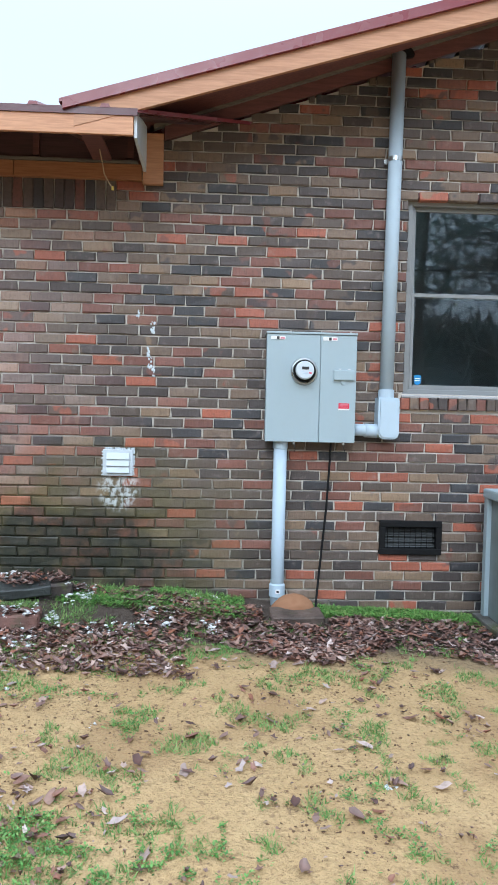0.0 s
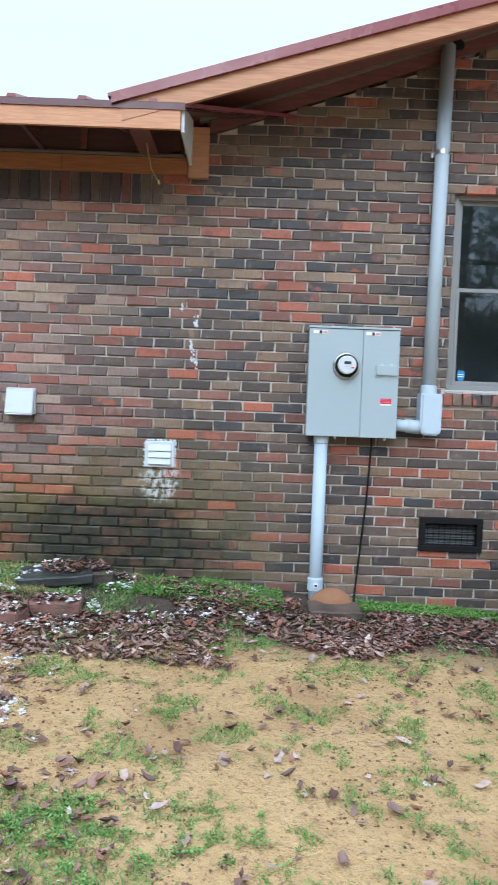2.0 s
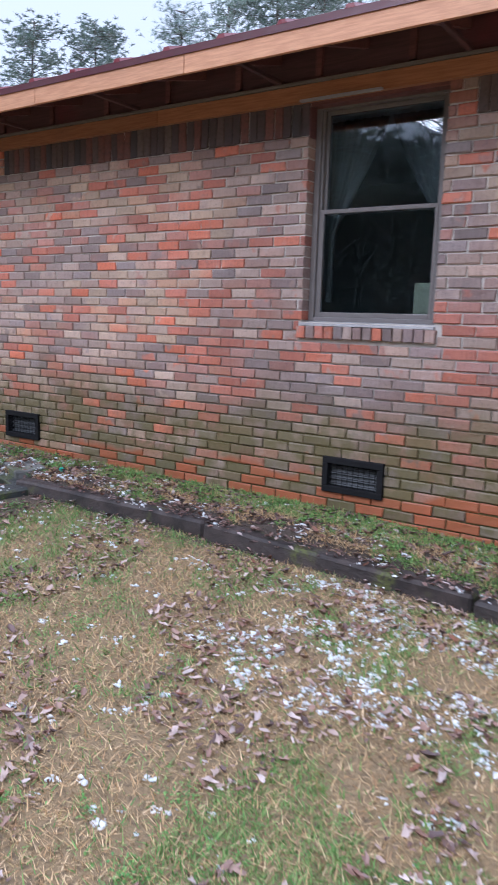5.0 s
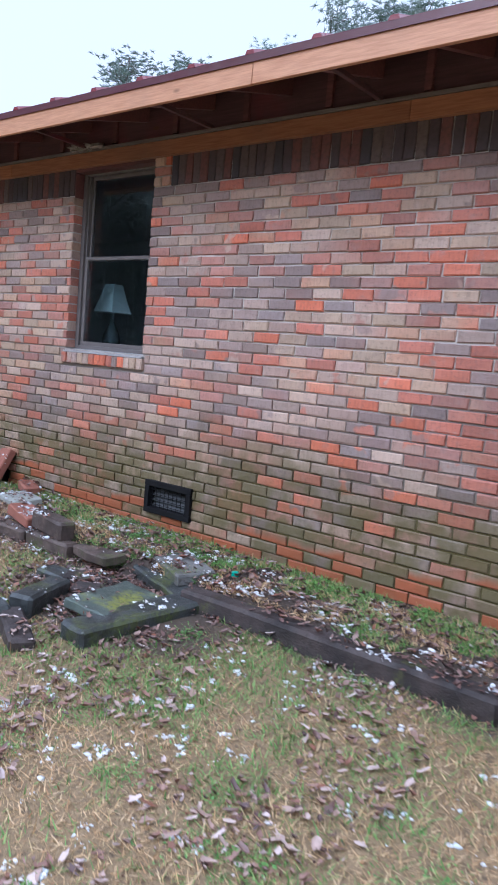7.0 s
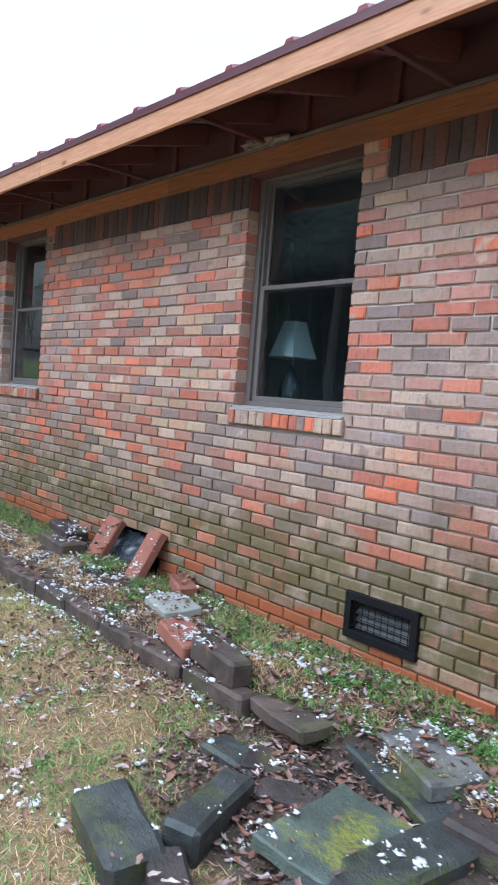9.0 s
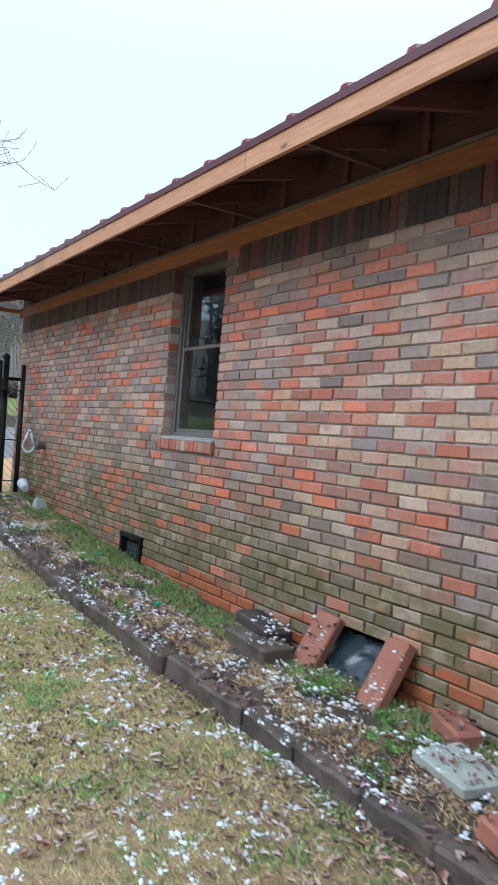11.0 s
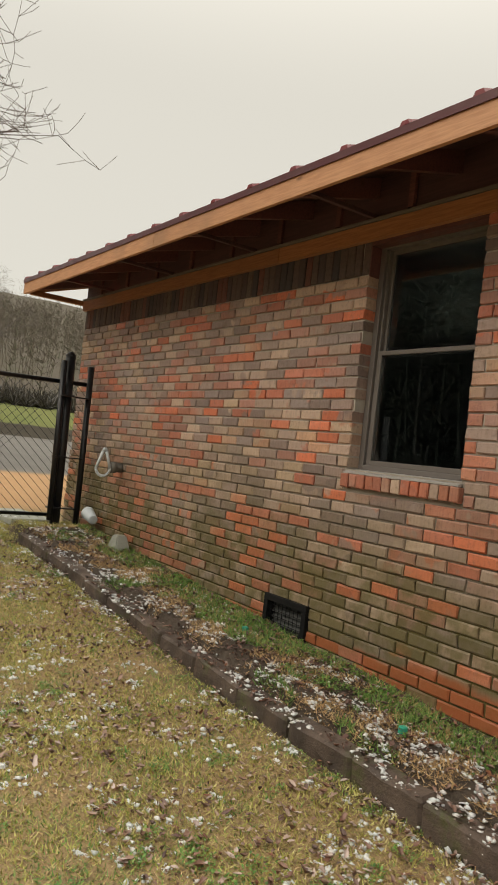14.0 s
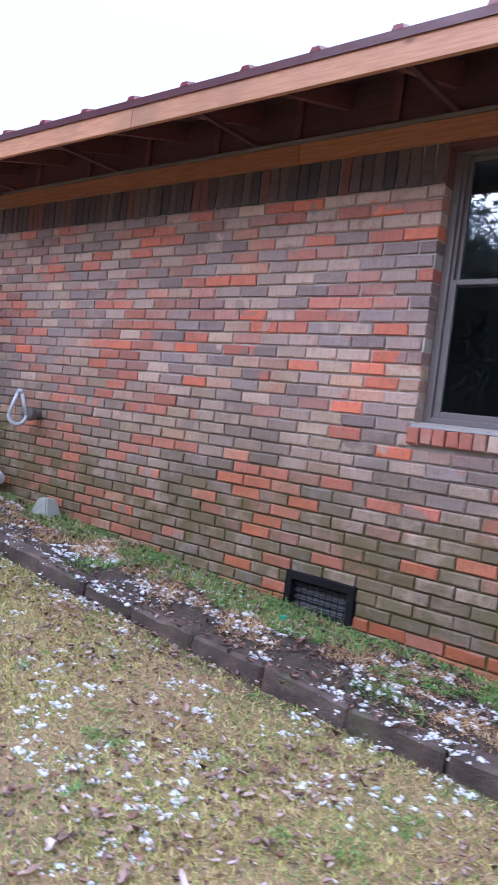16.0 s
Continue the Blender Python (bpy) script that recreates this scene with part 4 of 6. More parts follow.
    part("cross_collar", rodded((1.232, 5.42, 1.515), (1.318, 5.42, 1.511), 0.046, sides=24), GREY_PVC, r, "", True)
    strap = lathe(bmesh.new(), (1.386, 5.43, 3.285), (0, 0, 1), [(0, 0.049), (0.028, 0.049)], 24)
    box(strap, 1.325, 1.345, 5.48, FACE, 3.285, 3.313)
    box(strap, 1.425, 1.447, 5.48, FACE, 3.285, 3.313)
    part("strap", strap, STEEL, r, "bright metal pipe strap")
    part("flashing", lathe(bmesh.new(), (1.392, 5.44, 3.985), (0.3, 0, 1), [(0, 0.06), (0.02, 0.10), (0.04, 0.05)], 20), BLACK_PLASTIC, r, "black sealant at the soffit")
    # loose cable
    cable = bmesh.new()
    pts = [Vector((1.005, 5.40, 1.44)), Vector((1.003, 5.41, 1.30)), Vector((0.990, 5.42, 1.0)), Vector((0.965, 5.42, 0.7)), Vector((0.945, 5.40, 0.5)), Vector((0.930, 5.37, 0.36)), Vector((0.92, 5.33, 0.27))]
    for p, q in zip(pts, pts[1:]):
        rod(cable, p, q, 0.0075, sides=8)
    tagged(part("ground_cable", cable, BLACK_PLASTIC), "thin black cable hanging from the meter box", "cable")
    tagged(part("ground_rod", rodded((0.878, 5.33, 0.10), (0.880, 5.33, 0.40), 0.011), STEEL), "short grey metal ground rod in the soil", "rod")
    s = part("paving_stone", slab_mesh(0.33, 0.17, 0.06, 3), EDGE_BLOCK)
    s.matrix_world = tilted(0.77, 5.10, ground_at(0.77, 5.1) + 0.02, 8, 0, 3)
    tagged(s, "small mossy concrete paver on the leaf litter", "paver")
    mound = bmesh.new()
    bmesh.ops.create_icosphere(mound, subdivisions=4, radius=1, matrix=Matrix.Diagonal((0.145, 0.11, 0.115, 1)))
    for v in mound.verts:
        v.co += noise.noise_vector(v.co * 14) * 0.016
    o = part("clay_mound", mound, CLAY_SOIL, None, "", True)
    o.location = (0.765, 5.225, ground_at(0.76, 5.2) + 0.01)
    tagged(o, "small mound of orange clay by the conduit", "clay")


build_meter()


# ---- vents on the wall ----
DARK_SLAT = make_plain("dark_grey_slat", (0.055, 0.06, 0.062), 0.5)


def build_floor_vent(x0, x1):
    z0, z1 = 0.687, 0.890
    v = thing("crawl_space_vent", "black plastic crawl space vent with a wire grille", "vent", group="crawl space vents")
    fr = bmesh.new()
    t = 0.028
    for a, b, c, d in ((x0 - 0.012, x1 + 0.012, z1 - t, z1 + 0.014), (x0 - 0.012, x1 + 0.012, z0 - 0.014, z0 + t), (x0 - 0.012, x0 + t, z0 + t, z1 - t), (x1 - t, x1 + 0.012, z0 + t, z1 - t)):
        box(fr, a, b, FACE - 0.024, FACE + 0.05, c, d, 0.004)
    part("frame", fr, BLACK_PLASTIC, v)
    for k in range(9):
        x = x0 + t + (x1 - x0 - 2 * t) * (k + 0.5) / 9
        part("wire", rodded((x, FACE - 0.003, z0 + t - 0.01), (x, FACE - 0.003, z1 - t + 0.01), 0.0022, sides=6), BLACK_PLASTIC, v)
    for k in range(4):
        z = z0 + t + (z1 - z0 - 2 * t) * (k + 0.5) / 4
        part("wire", rodded((x0 + t - 0.01, FACE + 0.001, z), (x1 - t + 0.01, FACE + 0.001, z), 0.0022, sides=6), BLACK_PLASTIC, v)
        slat = boxed(x0 + t, x1 - t, -0.002, 0.002, -0.020, 0.020)
        bmesh.ops.transform(slat, matrix=Matrix.Translation((0, FACE + 0.036, z)) @ Matrix.Rotation(radians(-35), 4, "X"), verts=slat.verts)
        part("slat", slat, DARK_SLAT, v)
    # black sheet in place of the shade behind the slats
    part("back", boxed(x0, x1, FACE + 0.07, FACE + 0.075, z0, z1), SHADE_BLACK, v)


for a, b in VENTS:
    build_floor_vent(a, b)


def build_wall_hoods():
    x0, x1, z0, z1 = -0.505, -0.305, 1.175, 1.352
    d = thing("dryer_vent", "white louvred plastic dryer vent with smeared caulk", "vent")
    rim = boxed(x0, x1, FACE - 0.022, FACE + 0.004, z0, z1, 0.006)
    part("base", rim, WHITE_PLASTIC, d)
    for k in range(3):
        zz = z1 - 0.045 - k * 0.045
        lv = boxed(x0 + 0.026, x1 - 0.022, -0.004, 0.004, -0.0225, 0.0225, 0.003)
        bmesh.ops.transform(lv, matrix=Matrix.Translation((0, FACE - 0.032, zz)) @ Matrix.Rotation(radians(-16), 4, "X"), verts=lv.verts)
        part("louvre", lv, WHITE_PLASTIC, d)
    caulk = bmesh.new()
    rnd = random.Random(4)
    for k in range(60):
        a = rnd.random() * 4
        p = (x0 + (a % 1) * (x1 - x0), z1 + 0.006) if a < 1.6 else (x0 - 0.004, z0 + (a % 1) * (z1 - z0)) if a < 2.4 else (x1 + 0.004, z0 + (a % 1) * (z1 - z0))
        bmesh.ops.create_icosphere(caulk, subdivisions=1, radius=rnd.uniform(0.004, 0.008), matrix=Matrix.Translation((p[0], FACE - 0.002, p[1])) @ Matrix.Diagonal((1.4, 0.45, 1, 1)))
    tagged(part("caulk", caulk, WHITE_PLASTIC, d, "smeared white caulk"), kind="stuff")
    h = thing("exhaust_hood", "small white exhaust hood with a hinged flap", "vent")
    x0, x1, z0, z1 = -1.445, -1.243, 1.492, 1.676
    part("base", boxed(x0 + 0.004, x1 - 0.004, FACE - 0.03, FACE + 0.004, z0 + 0.01, z1, 0.005), WHITE_PLASTIC, h)
    hood = bmesh.new()
    vs = [hood.verts.new((xx, yy, zz)) for xx in (x0 + 0.01, x1 - 0.008) for yy, zz in ((FACE - 0.03, z1 - 0.006), (FACE - 0.05, z1 - 0.012), (FACE - 0.085, z0 + 0.012), (FACE - 0.075, z0), (FACE - 0.03, z0 + 0.012))]
    for f in ((0, 1, 2, 3, 4), (9, 8, 7, 6, 5), (0, 5, 6, 1), (1, 6, 7, 2), (2, 7, 8, 3), (3, 8, 9, 4), (4, 9, 5, 0)):
        hood.faces.new([vs[i] for i in f])
    bmesh.ops.recalc_face_normals(hood, faces=hood.faces)
    bmesh.ops.bevel(hood, geom=hood.edges[:], offset=0.005, segments=2, affect="EDGES")
    part("flap", hood, WHITE_PLASTIC, h)
    # white mortar smears on the seam between old and newer brickwork
    rnd = random.Random(11)
    for k, (x, z, s) in enumerate(((-0.285, 2.25, 0.05), (-0.19, 2.17, 0.06), (-0.212, 2.00, 0.05), (-0.205, 1.93, 0.07), (-0.185, 1.875, 0.05))):
        sm = bmesh.new()
        for i in range(12):
            bmesh.ops.create_icosphere(sm, subdivisions=1, radius=rnd.uniform(0.005, 0.011), matrix=Matrix.Translation((x + rnd.uniform(-0.012, 0.012), FACE + 0.001, z + rnd.uniform(-s, s) * 0.6)) @ Matrix.Diagonal((0.9, 0.3, 1.3, 1)))
        tagged(part("mortar_smear", sm, WHITE_PLASTIC), "white mortar smeared over the brick joints", "mortar", group="mortar smears")


build_wall_hoods()


# ---- condenser at the gable ----
def build_condenser():
    c = thing("heat_pump", "grey metal heat pump cabinet standing by the wall", "heat pump")
    x0, x1, y0, y1 = 2.03, 2.82, 4.72, 5.34
    z0 = ground_at(2.3, 5.0) + 0.05
    z1 = 1.10
    part("body", boxed(x0 + 0.03, x1 - 0.03, y0 + 0.03, y1 - 0.03, z0, z1 - 0.02, 0.006), make_plain("dull_green_grey_enamel", (0.20, 0.235, 0.235), 0.4, 0.0, 0.2, 4.0, (0.14, 0.15, 0.14)), c)
    for px in (x0, x1 - 0.06):
        for py in (y0, y1 - 0.06):
            part("corner_post", boxed(px, px + 0.06, py, py + 0.06, z0, z1 - 0.01, 0.006), GREY_PAINT, c)
    for k in range(24):
        z = z0 + 0.06 + k * (z1 - z0 - 0.12) / 24
        part("louvre", boxed(x0 + 0.06, x1 - 0.06, y0 + 0.012, y0 + 0.034, z, z + 0.010), GREY_PAINT, c)
    part("lid", boxed(x0 - 0.008, x1 + 0.008, y0 - 0.008, y1 + 0.008, z1 - 0.012, z1 + 0.05, 0.012), GREY_PAINT, c)
    part("pad", boxed(x0 - 0.04, x1 + 0.05, y0 - 0.04, y1 + 0.05, z0 - 0.12, z0 - 0.002, 0.01), CONCRETE, c, "concrete pad")
    hose = bmesh.new()
    pts = [Vector((2.04 + 0.10 * math.cos(a), 4.66, ground_at(2.1, 4.66) + 0.10 + 0.10 * math.sin(a))) for a in np.linspace(1.9, 4.3, 9)]
    for p, q in zip(pts, pts[1:]):
        rod(hose, p, q, 0.017, sides=10)
    tagged(part("hose", hose, BLACK_PLASTIC), "short black hose beside the heat pump", "hose")


build_condenser()


# ---- bed edging, slabs and loose pavers ----
def build_edging():
    rnd = random.Random(3)
    x = -14.35
    k = 0
    while x < -6.45:
        n = 0.40 + rnd.uniform(-0.03, 0.03)
        z = (ground_at(x, 4.95) + ground_at(x + n, 4.95)) / 2
        o = part("edging_block", slab_mesh(n - 0.006, 0.11, 0.20, k, 0.014), EDGE_BLOCK)
        dz = ground_at(x + n, 4.95) - ground_at(x, 4.95)
        o.matrix_world = tilted(x + n / 2, 4.745 + rnd.uniform(-0.012, 0.012) - 0.02 * math.sin(x), z - 0.115 + rnd.uniform(-0.012, 0.006), rnd.uniform(-3, 3), -math.degrees(dz / n), rnd.uniform(-1.5, 1.5))
        tagged(o, "damp dark brown block edging the planting bed", "edging", group="bed edging")
        x += n
        k += 1
    for a, b, dy in ((-5.35, -3.62, 0.02), (-3.60, -1.95, 0.0), (-1.93, -1.10, -0.06)):
        o = part("edging_timber", slab_mesh(b - a, 0.13, 0.16, a, 0.014), OLD_TIMBER)
        za, zb = ground_at(a, 4.95), ground_at(b, 4.95)
        o.matrix_world = tilted((a + b) / 2, 4.735 + dy, (za + zb) / 2 - 0.085, 0, -math.degrees((zb - za) / (b - a)), 1.2 if dy else -0.6)
        tagged(o, "rotten dark landscape timber edging the bed", "timber", group="edging timbers")


build_edging()


def stone(name, label, category, dims, at, turn, mat, seed, chip=0.01, group=""):
    o = part(name, slab_mesh(*dims, seed, chip), mat)
    o.matrix_world = tilted(*at, *turn)
    return tagged(o, label, category, group)


def build_stones():
    g = ground_at
    stone("wet_paver", "dark wet concrete block with a white smear, lying on the grass", "block", (0.40, 0.19, 0.16), (-5.95, 3.88, g(-5.95, 3.88) + 0.028), (4, 3, -13), SLATE, 1)
    stone("mossy_block", "dark green mossy block lying among the leaves", "block", (0.42, 0.13, 0.15), (-5.86, 4.17, g(-5.86, 4.17) + 0.023), (0, 2, 114), SLATE, 2)
    stone("purple_block", "dark purplish brick-shaped block among the leaves", "block", (0.36, 0.12, 0.12), (-5.62, 3.86, g(-5.62, 3.86) + 0.008), (-3, 6, -24), OLD_TIMBER, 4)
    stone("green_slab", "flat greenish slate slab with yellow moss on it", "slab", (0.48, 0.30, 0.05), (-5.52, 4.40, g(-5.52, 4.40) + 0.033), (6, 2, 98), GREEN_SLATE, 5, 0.016)
    stone("dark_slab", "long dark slab lying at the broken bed edge", "slab", (0.80, 0.20, 0.13), (-5.33, 4.38, g(-5.33, 4.38) + -0.002), (0, -1, 84), SLATE, 6, 0.014)
    stone("flat_stone", "flat grey mossy stone sunk in leaf litter", "stone", (0.42, 0.24, 0.07), (-5.58, 4.95, g(-5.58, 4.95) - 0.005), (3, 0, -24), CONCRETE, 7, 0.02)
    stone("flat_stone", "flat brown mossy stone sunk in leaf litter", "stone", (0.36, 0.20, 0.07), (-5.95, 4.62, g(-5.95, 4.62) - 0.02), (-4, 5, 40), OLD_TIMBER, 8, 0.02)
    stone("flat_stone", "flat mossy stone sunk in leaf litter", "stone", (0.40, 0.26, 0.06), (-6.15, 4.85, g(-6.15, 4.85) - 0.03), (4, -3, -10), EDGE_BLOCK, 9, 0.02)
    # round the open crawl space hole
    for x, rz, ry in ((-8.71, 6, 5), (-8.17, -6, -4)):
        stone("leaning_paver", "red clay paver leaning against the crawl space opening", "paver", (0.17, 0.40, 0.065), (x, 5.375, 0.70), (58, ry, rz), CLAY_PAVER, x, 0.006, "leaning pavers")
    stone("stacked_block", "dark mossy block stacked beside the opening", "block", (0.44, 0.16, 0.07), (-9.10, 5.30, g(-9.1, 5.3) + 0.115), (0, 3, -8), OLD_TIMBER, 12, 0.01)
    stone("stacked_block", "mossy brown block under another block", "block", (0.48, 0.19, 0.11), (-9.00, 5.20, g(-9.0, 5.2) + 0.035), (0, 0, -6), EDGE_BLOCK, 13, 0.014)
    stone("broken_brick", "broken reddish brick dusted with snow beside the wall", "brick", (0.24, 0.13, 0.10), (-7.72, 5.38, g(-7.72, 5.38) + 0.03), (0, 6, -22), CLAY_PAVER, 14, 0.012)
    stone("pale_slab", "thin pale grey concrete slab lying in the bed", "slab", (0.34, 0.22, 0.045), (-7.46, 5.12, g(-7.46, 5.12) + 0.03), (5, 0, -14), PALE_CONCRETE, 15, 0.01)
    stone("clay_paver", "weathered red clay paver lying at the bed edge", "paver", (0.30, 0.17, 0.075), (-6.95, 4.84, g(-6.95, 4.84) + 0.045), (0, 9, -9), CLAY_PAVER, 16, 0.01)
    stone("mossy_brick", "brown mossy brick lying on the edging", "brick", (0.36, 0.12, 0.12), (-6.62, 4.80, g(-6.62, 4.86) + 0.04), (0, 4, -6), EDGE_BLOCK, 17, 0.01)
    stone("sunk_block", "dark mossy block half sunk in the leaves", "block", (0.34, 0.15, 0.10), (-6.08, 4.50, g(-6.08, 4.5) - 0.025), (0, 4, 8), SLATE, 31, 0.012)
    stone("sunk_block", "short dark block lying under the leaves", "block", (0.24, 0.12, 0.09), (-5.80, 4.47, g(-5.8, 4.47) - 0.02), (4, 0, 30), OLD_TIMBER, 32, 0.012)
    stone("bed_slab", "flat dark wet slab at the broken edging", "slab", (0.50, 0.24, 0.07), (-5.60, 4.86, g(-5.6, 4.70) + 0.035), (4, 2, -16), SLATE, 33, 0.016)
    stone("gate_pad", "pale concrete slab on the ground at the gate", "slab", (0.95, 0.50, 0.07), (-15.75, 5.12, g(-15.75, 5.12) + 0.02), (0, 0, 6), PALE_CONCRETE, 34, 0.012)
    # at the right end of the edging
    stone("slate_slab", "flat dark slate slab at the end of the bed", "slab", (0.46, 0.30, 0.06), (-0.98, 5.10, g(-0.98, 5.1) + 0.05), (4, -4, 10), SLATE, 18, 0.016)
    stone("slate_slab", "chipped dark slab beside the wall", "slab", (0.22, 0.22, 0.13), (-0.76, 5.16, g(-0.76, 5.16) + 0.03), (0, 6, 24), OLD_TIMBER, 19, 0.02)
    stone("clay_block", "rough reddish clay block at the bed corner", "block", (0.30, 0.20, 0.10), (-0.90, 4.80, g(-0.9, 4.8) + 0.03), (0, 0, 8), CLAY_BLOCK, 20, 0.018)
    stone("clay_block", "small rounded reddish block on the soil", "block", (0.22, 0.15, 0.08), (-1.13, 4.58, g(-1.13, 4.58) + 0.03), (0, 0, -8), CLAY_BLOCK, 21, 0.018)
    stone("flat_stone", "flat dark stone at the end of the edging", "stone", (0.40, 0.26, 0.09), (-1.32, 4.78, g(-1.32, 4.78) + 0.01), (3, 2, -6), OLD_TIMBER, 22, 0.018)
    # plastic in the opening
    sheet = bmesh.new()
    bmesh.ops.create_grid(sheet, x_segments=24, y_segments=16, size=0.5)
    for v in sheet.verts:
        n = noise.noise(Vector((v.co.x * 7, v.co.y * 4, 2)))
        v.co = Vector((-8.55 + v.co.x * 0.62, 5.56 - 0.24 * (0.5 - v.co.y) + 0.05 * n, 0.50 + (v.co.y + 0.5) * 0.30 + 0.03 * n))
    bmesh.ops.solidify(sheet, geom=sheet.faces[:], thickness=0.003)
    tagged(part("plastic_sheet", sheet, make_plain("grey_blue_plastic_film", (0.035, 0.045, 0.055), 0.25, 0.0, 0.9, 6.0, (0.006, 0.006, 0.008)), None, "", True), "crumpled grey plastic film in the crawl space opening", "plastic sheet")
    # near-black panel painted as the unlit depth of the crawl space
    tagged(part("hole_back", boxed(-9.2, -7.9, 6.2, 6.25, 0.2, 0.85), SHADE_BLACK), "near-black panel standing in for the crawl space shade", "wall", kind="structure")
    cap = bmesh.new()
    lathe(cap, (0, 0, 0), (0, 0, 1), [(0, 0.022), (0.026, 0.020), (0.03, 0.012)], 14)
    c = tagged(part("teal_cap", cap, TEAL), "small teal plastic cap in the grass", "cap", group="teal caps")
    c.location = (-5.30, 5.08, ground_at(-5.3, 5.08))
    for x, y in ((-10.02, 5.08), (-11.45, 5.2)):
        copy_thing(c, pose(x, y, ground_at(x, y)))


build_stones()


# ---- behind the glass, at the eave ----
def build_indoors():
    t = thing("side_table", "dim wooden table inside the window", "table")
    part("tabletop", boxed(-7.75, -7.05, 5.78, 6.25, 1.65, 1.68, 0.004), FRIEZE_WOOD, t)
    for x in (-7.71, -7.09):
        for y in (5.82, 6.21):
            part("leg", boxed(x - 0.02, x + 0.02, y - 0.02, y + 0.02, 0.94, 1.65), FRIEZE_WOOD, t)
    l = thing("table_lamp", "table lamp with a pale panelled shade and round base", "lamp")
    sh = bmesh.new()
    sides = 6
    rings = [[Vector((-7.51 + r * math.cos(2 * math.pi * k / sides + 0.3), 5.95 + r * math.sin(2 * math.pi * k / sides + 0.3), z)) for k in range(sides)] for z, r in ((2.085, 0.172), (2.19, 0.125), (2.31, 0.080))]
    vr = [[sh.verts.new(p) for p in ring] for ring in rings]
    for p, q in zip(vr, vr[1:]):
        for k in range(sides):
            sh.faces.new((p[k], p[(k + 1) % sides], q[(k + 1) % sides], q[k]))
    bmesh.ops.solidify(sh, geom=sh.faces[:], thickness=0.004)
    part("shade", sh, SHADE_CLOTH, l, "pale panelled cloth shade")
    part("base", lathe(bmesh.new(), (-7.51, 5.95, 1.68), (0, 0, 1), [(0, 0.06), (0.02, 0.06), (0.05, 0.03), (0.10, 0.055), (0.17, 0.075), (0.24, 0.062), (0.30, 0.03), (0.36, 0.014)], 24), CERAMIC, l, "round glazed base", True)
    part("stem", rodded((-7.50, 5.95, 2.0), (-7.50, 5.95, 2.32), 0.008), STEEL, l)
    for s in (-1, 1):
        c = bmesh.new()
        cols, rows = 22, 14
        x_out = -3.015 + s * 0.42
        grid = []
        for j in range(rows + 1):
            f = j / rows
            z = 3.05 - f * 1.15
            reach = 0.36 * (1 - min(f / 0.6, 1.0) ** 1.3) + 0.05
            grid.append([c.verts.new((x_out - s * reach * i / cols, 5.75 + 0.02 * math.sin(i * 1.9), z)) for i in range(cols + 1)])
        for j in range(rows):
            for i in range(cols):
                c.faces.new((grid[j][i], grid[j][i + 1], grid[j + 1][i + 1], grid[j + 1][i]))
        bmesh.ops.solidify(c, geom=c.faces[:], thickness=0.002)
        tagged(part("curtain", c, CURTAIN, None, "", True), "pale sheer curtain tied back inside the window", "curtain", group="tied-back curtains")
    tagged(part("cardboard_box", boxed(-2.82, -2.64, 5.80, 6.05, 1.60, 2.03, 0.004), make_plain("dim_card", (0.11, 0.115, 0.075), 0.8), None), "pale box standing inside the window", "box")
    tagged(part("box_shelf", boxed(-3.0, -2.5, 5.75, 6.1, 1.55, 1.598, 0.004), FRIEZE_WOOD), "dim wooden shelf under the window", "shelf")
    st = thing("security_sticker", "blue and white shield-shaped sticker on the glass", "sticker")
    y = FACE + 0.0815
    part("shield", prism(bmesh.new(), [(1.596, 1.895), (1.596, 1.865), (1.603, 1.840), (1.622, 1.825), (1.641, 1.840), (1.648, 1.865), (1.648, 1.895), (1.622, 1.902)], y, y + 0.001), BLUE_STICKER, st)
    for z in (1.858, 1.872):
        part("print_bar", boxed(1.602, 1.642, y - 0.0008, y - 0.0002, z, z + 0.006), WHITE_LABEL, st)
    ins = bmesh.new()
    rnd = random.Random(8)
    for k in range(70):
        bmesh.ops.create_icosphere(ins, subdivisions=2, radius=rnd.uniform(0.008, 0.020), matrix=Matrix.Translation((-7.33 + rnd.uniform(-0.17, 0.17), 5.43 + rnd.gauss(0, 0.010), 3.245 + rnd.gauss(0, 0.008))) @ Matrix.Diagonal((1.9, 1, 0.6, 1)))
    for v in ins.verts:
        v.co += noise.noise_vector(v.co * 45) * 0.016
    tagged(part("insulation_tuft", ins, INSULATION, None, "", True), "grey tuft of insulation on the frieze board", "insulation")
    w = bmesh.new()
    pts = [Vector((-0.50, 5.15, 3.20)), Vector((-0.485, 5.17, 3.12)), Vector((-0.475, 5.19, 3.06)), Vector((-0.445, 5.2, 3.01)), Vector((-0.425, 5.2, 2.985))]
    for p, q in zip(pts, pts[1:]):
        rod(w, p, q, 0.0035, sides=6)
    wt = part("loose_wire", w, make_plain("pale_wire", (0.40, 0.30, 0.18), 0.5))
    tagged(wt, "thin pale wire hanging under the eave", "wire")
    part("wire_nut", lathe(bmesh.new(), (-0.425, 5.2, 2.97), (0, 0, 1), [(0, 0.009), (0.025, 0.005)], 10), make_plain("yellow_plastic", (0.6, 0.45, 0.08), 0.4), wt)


build_indoors()


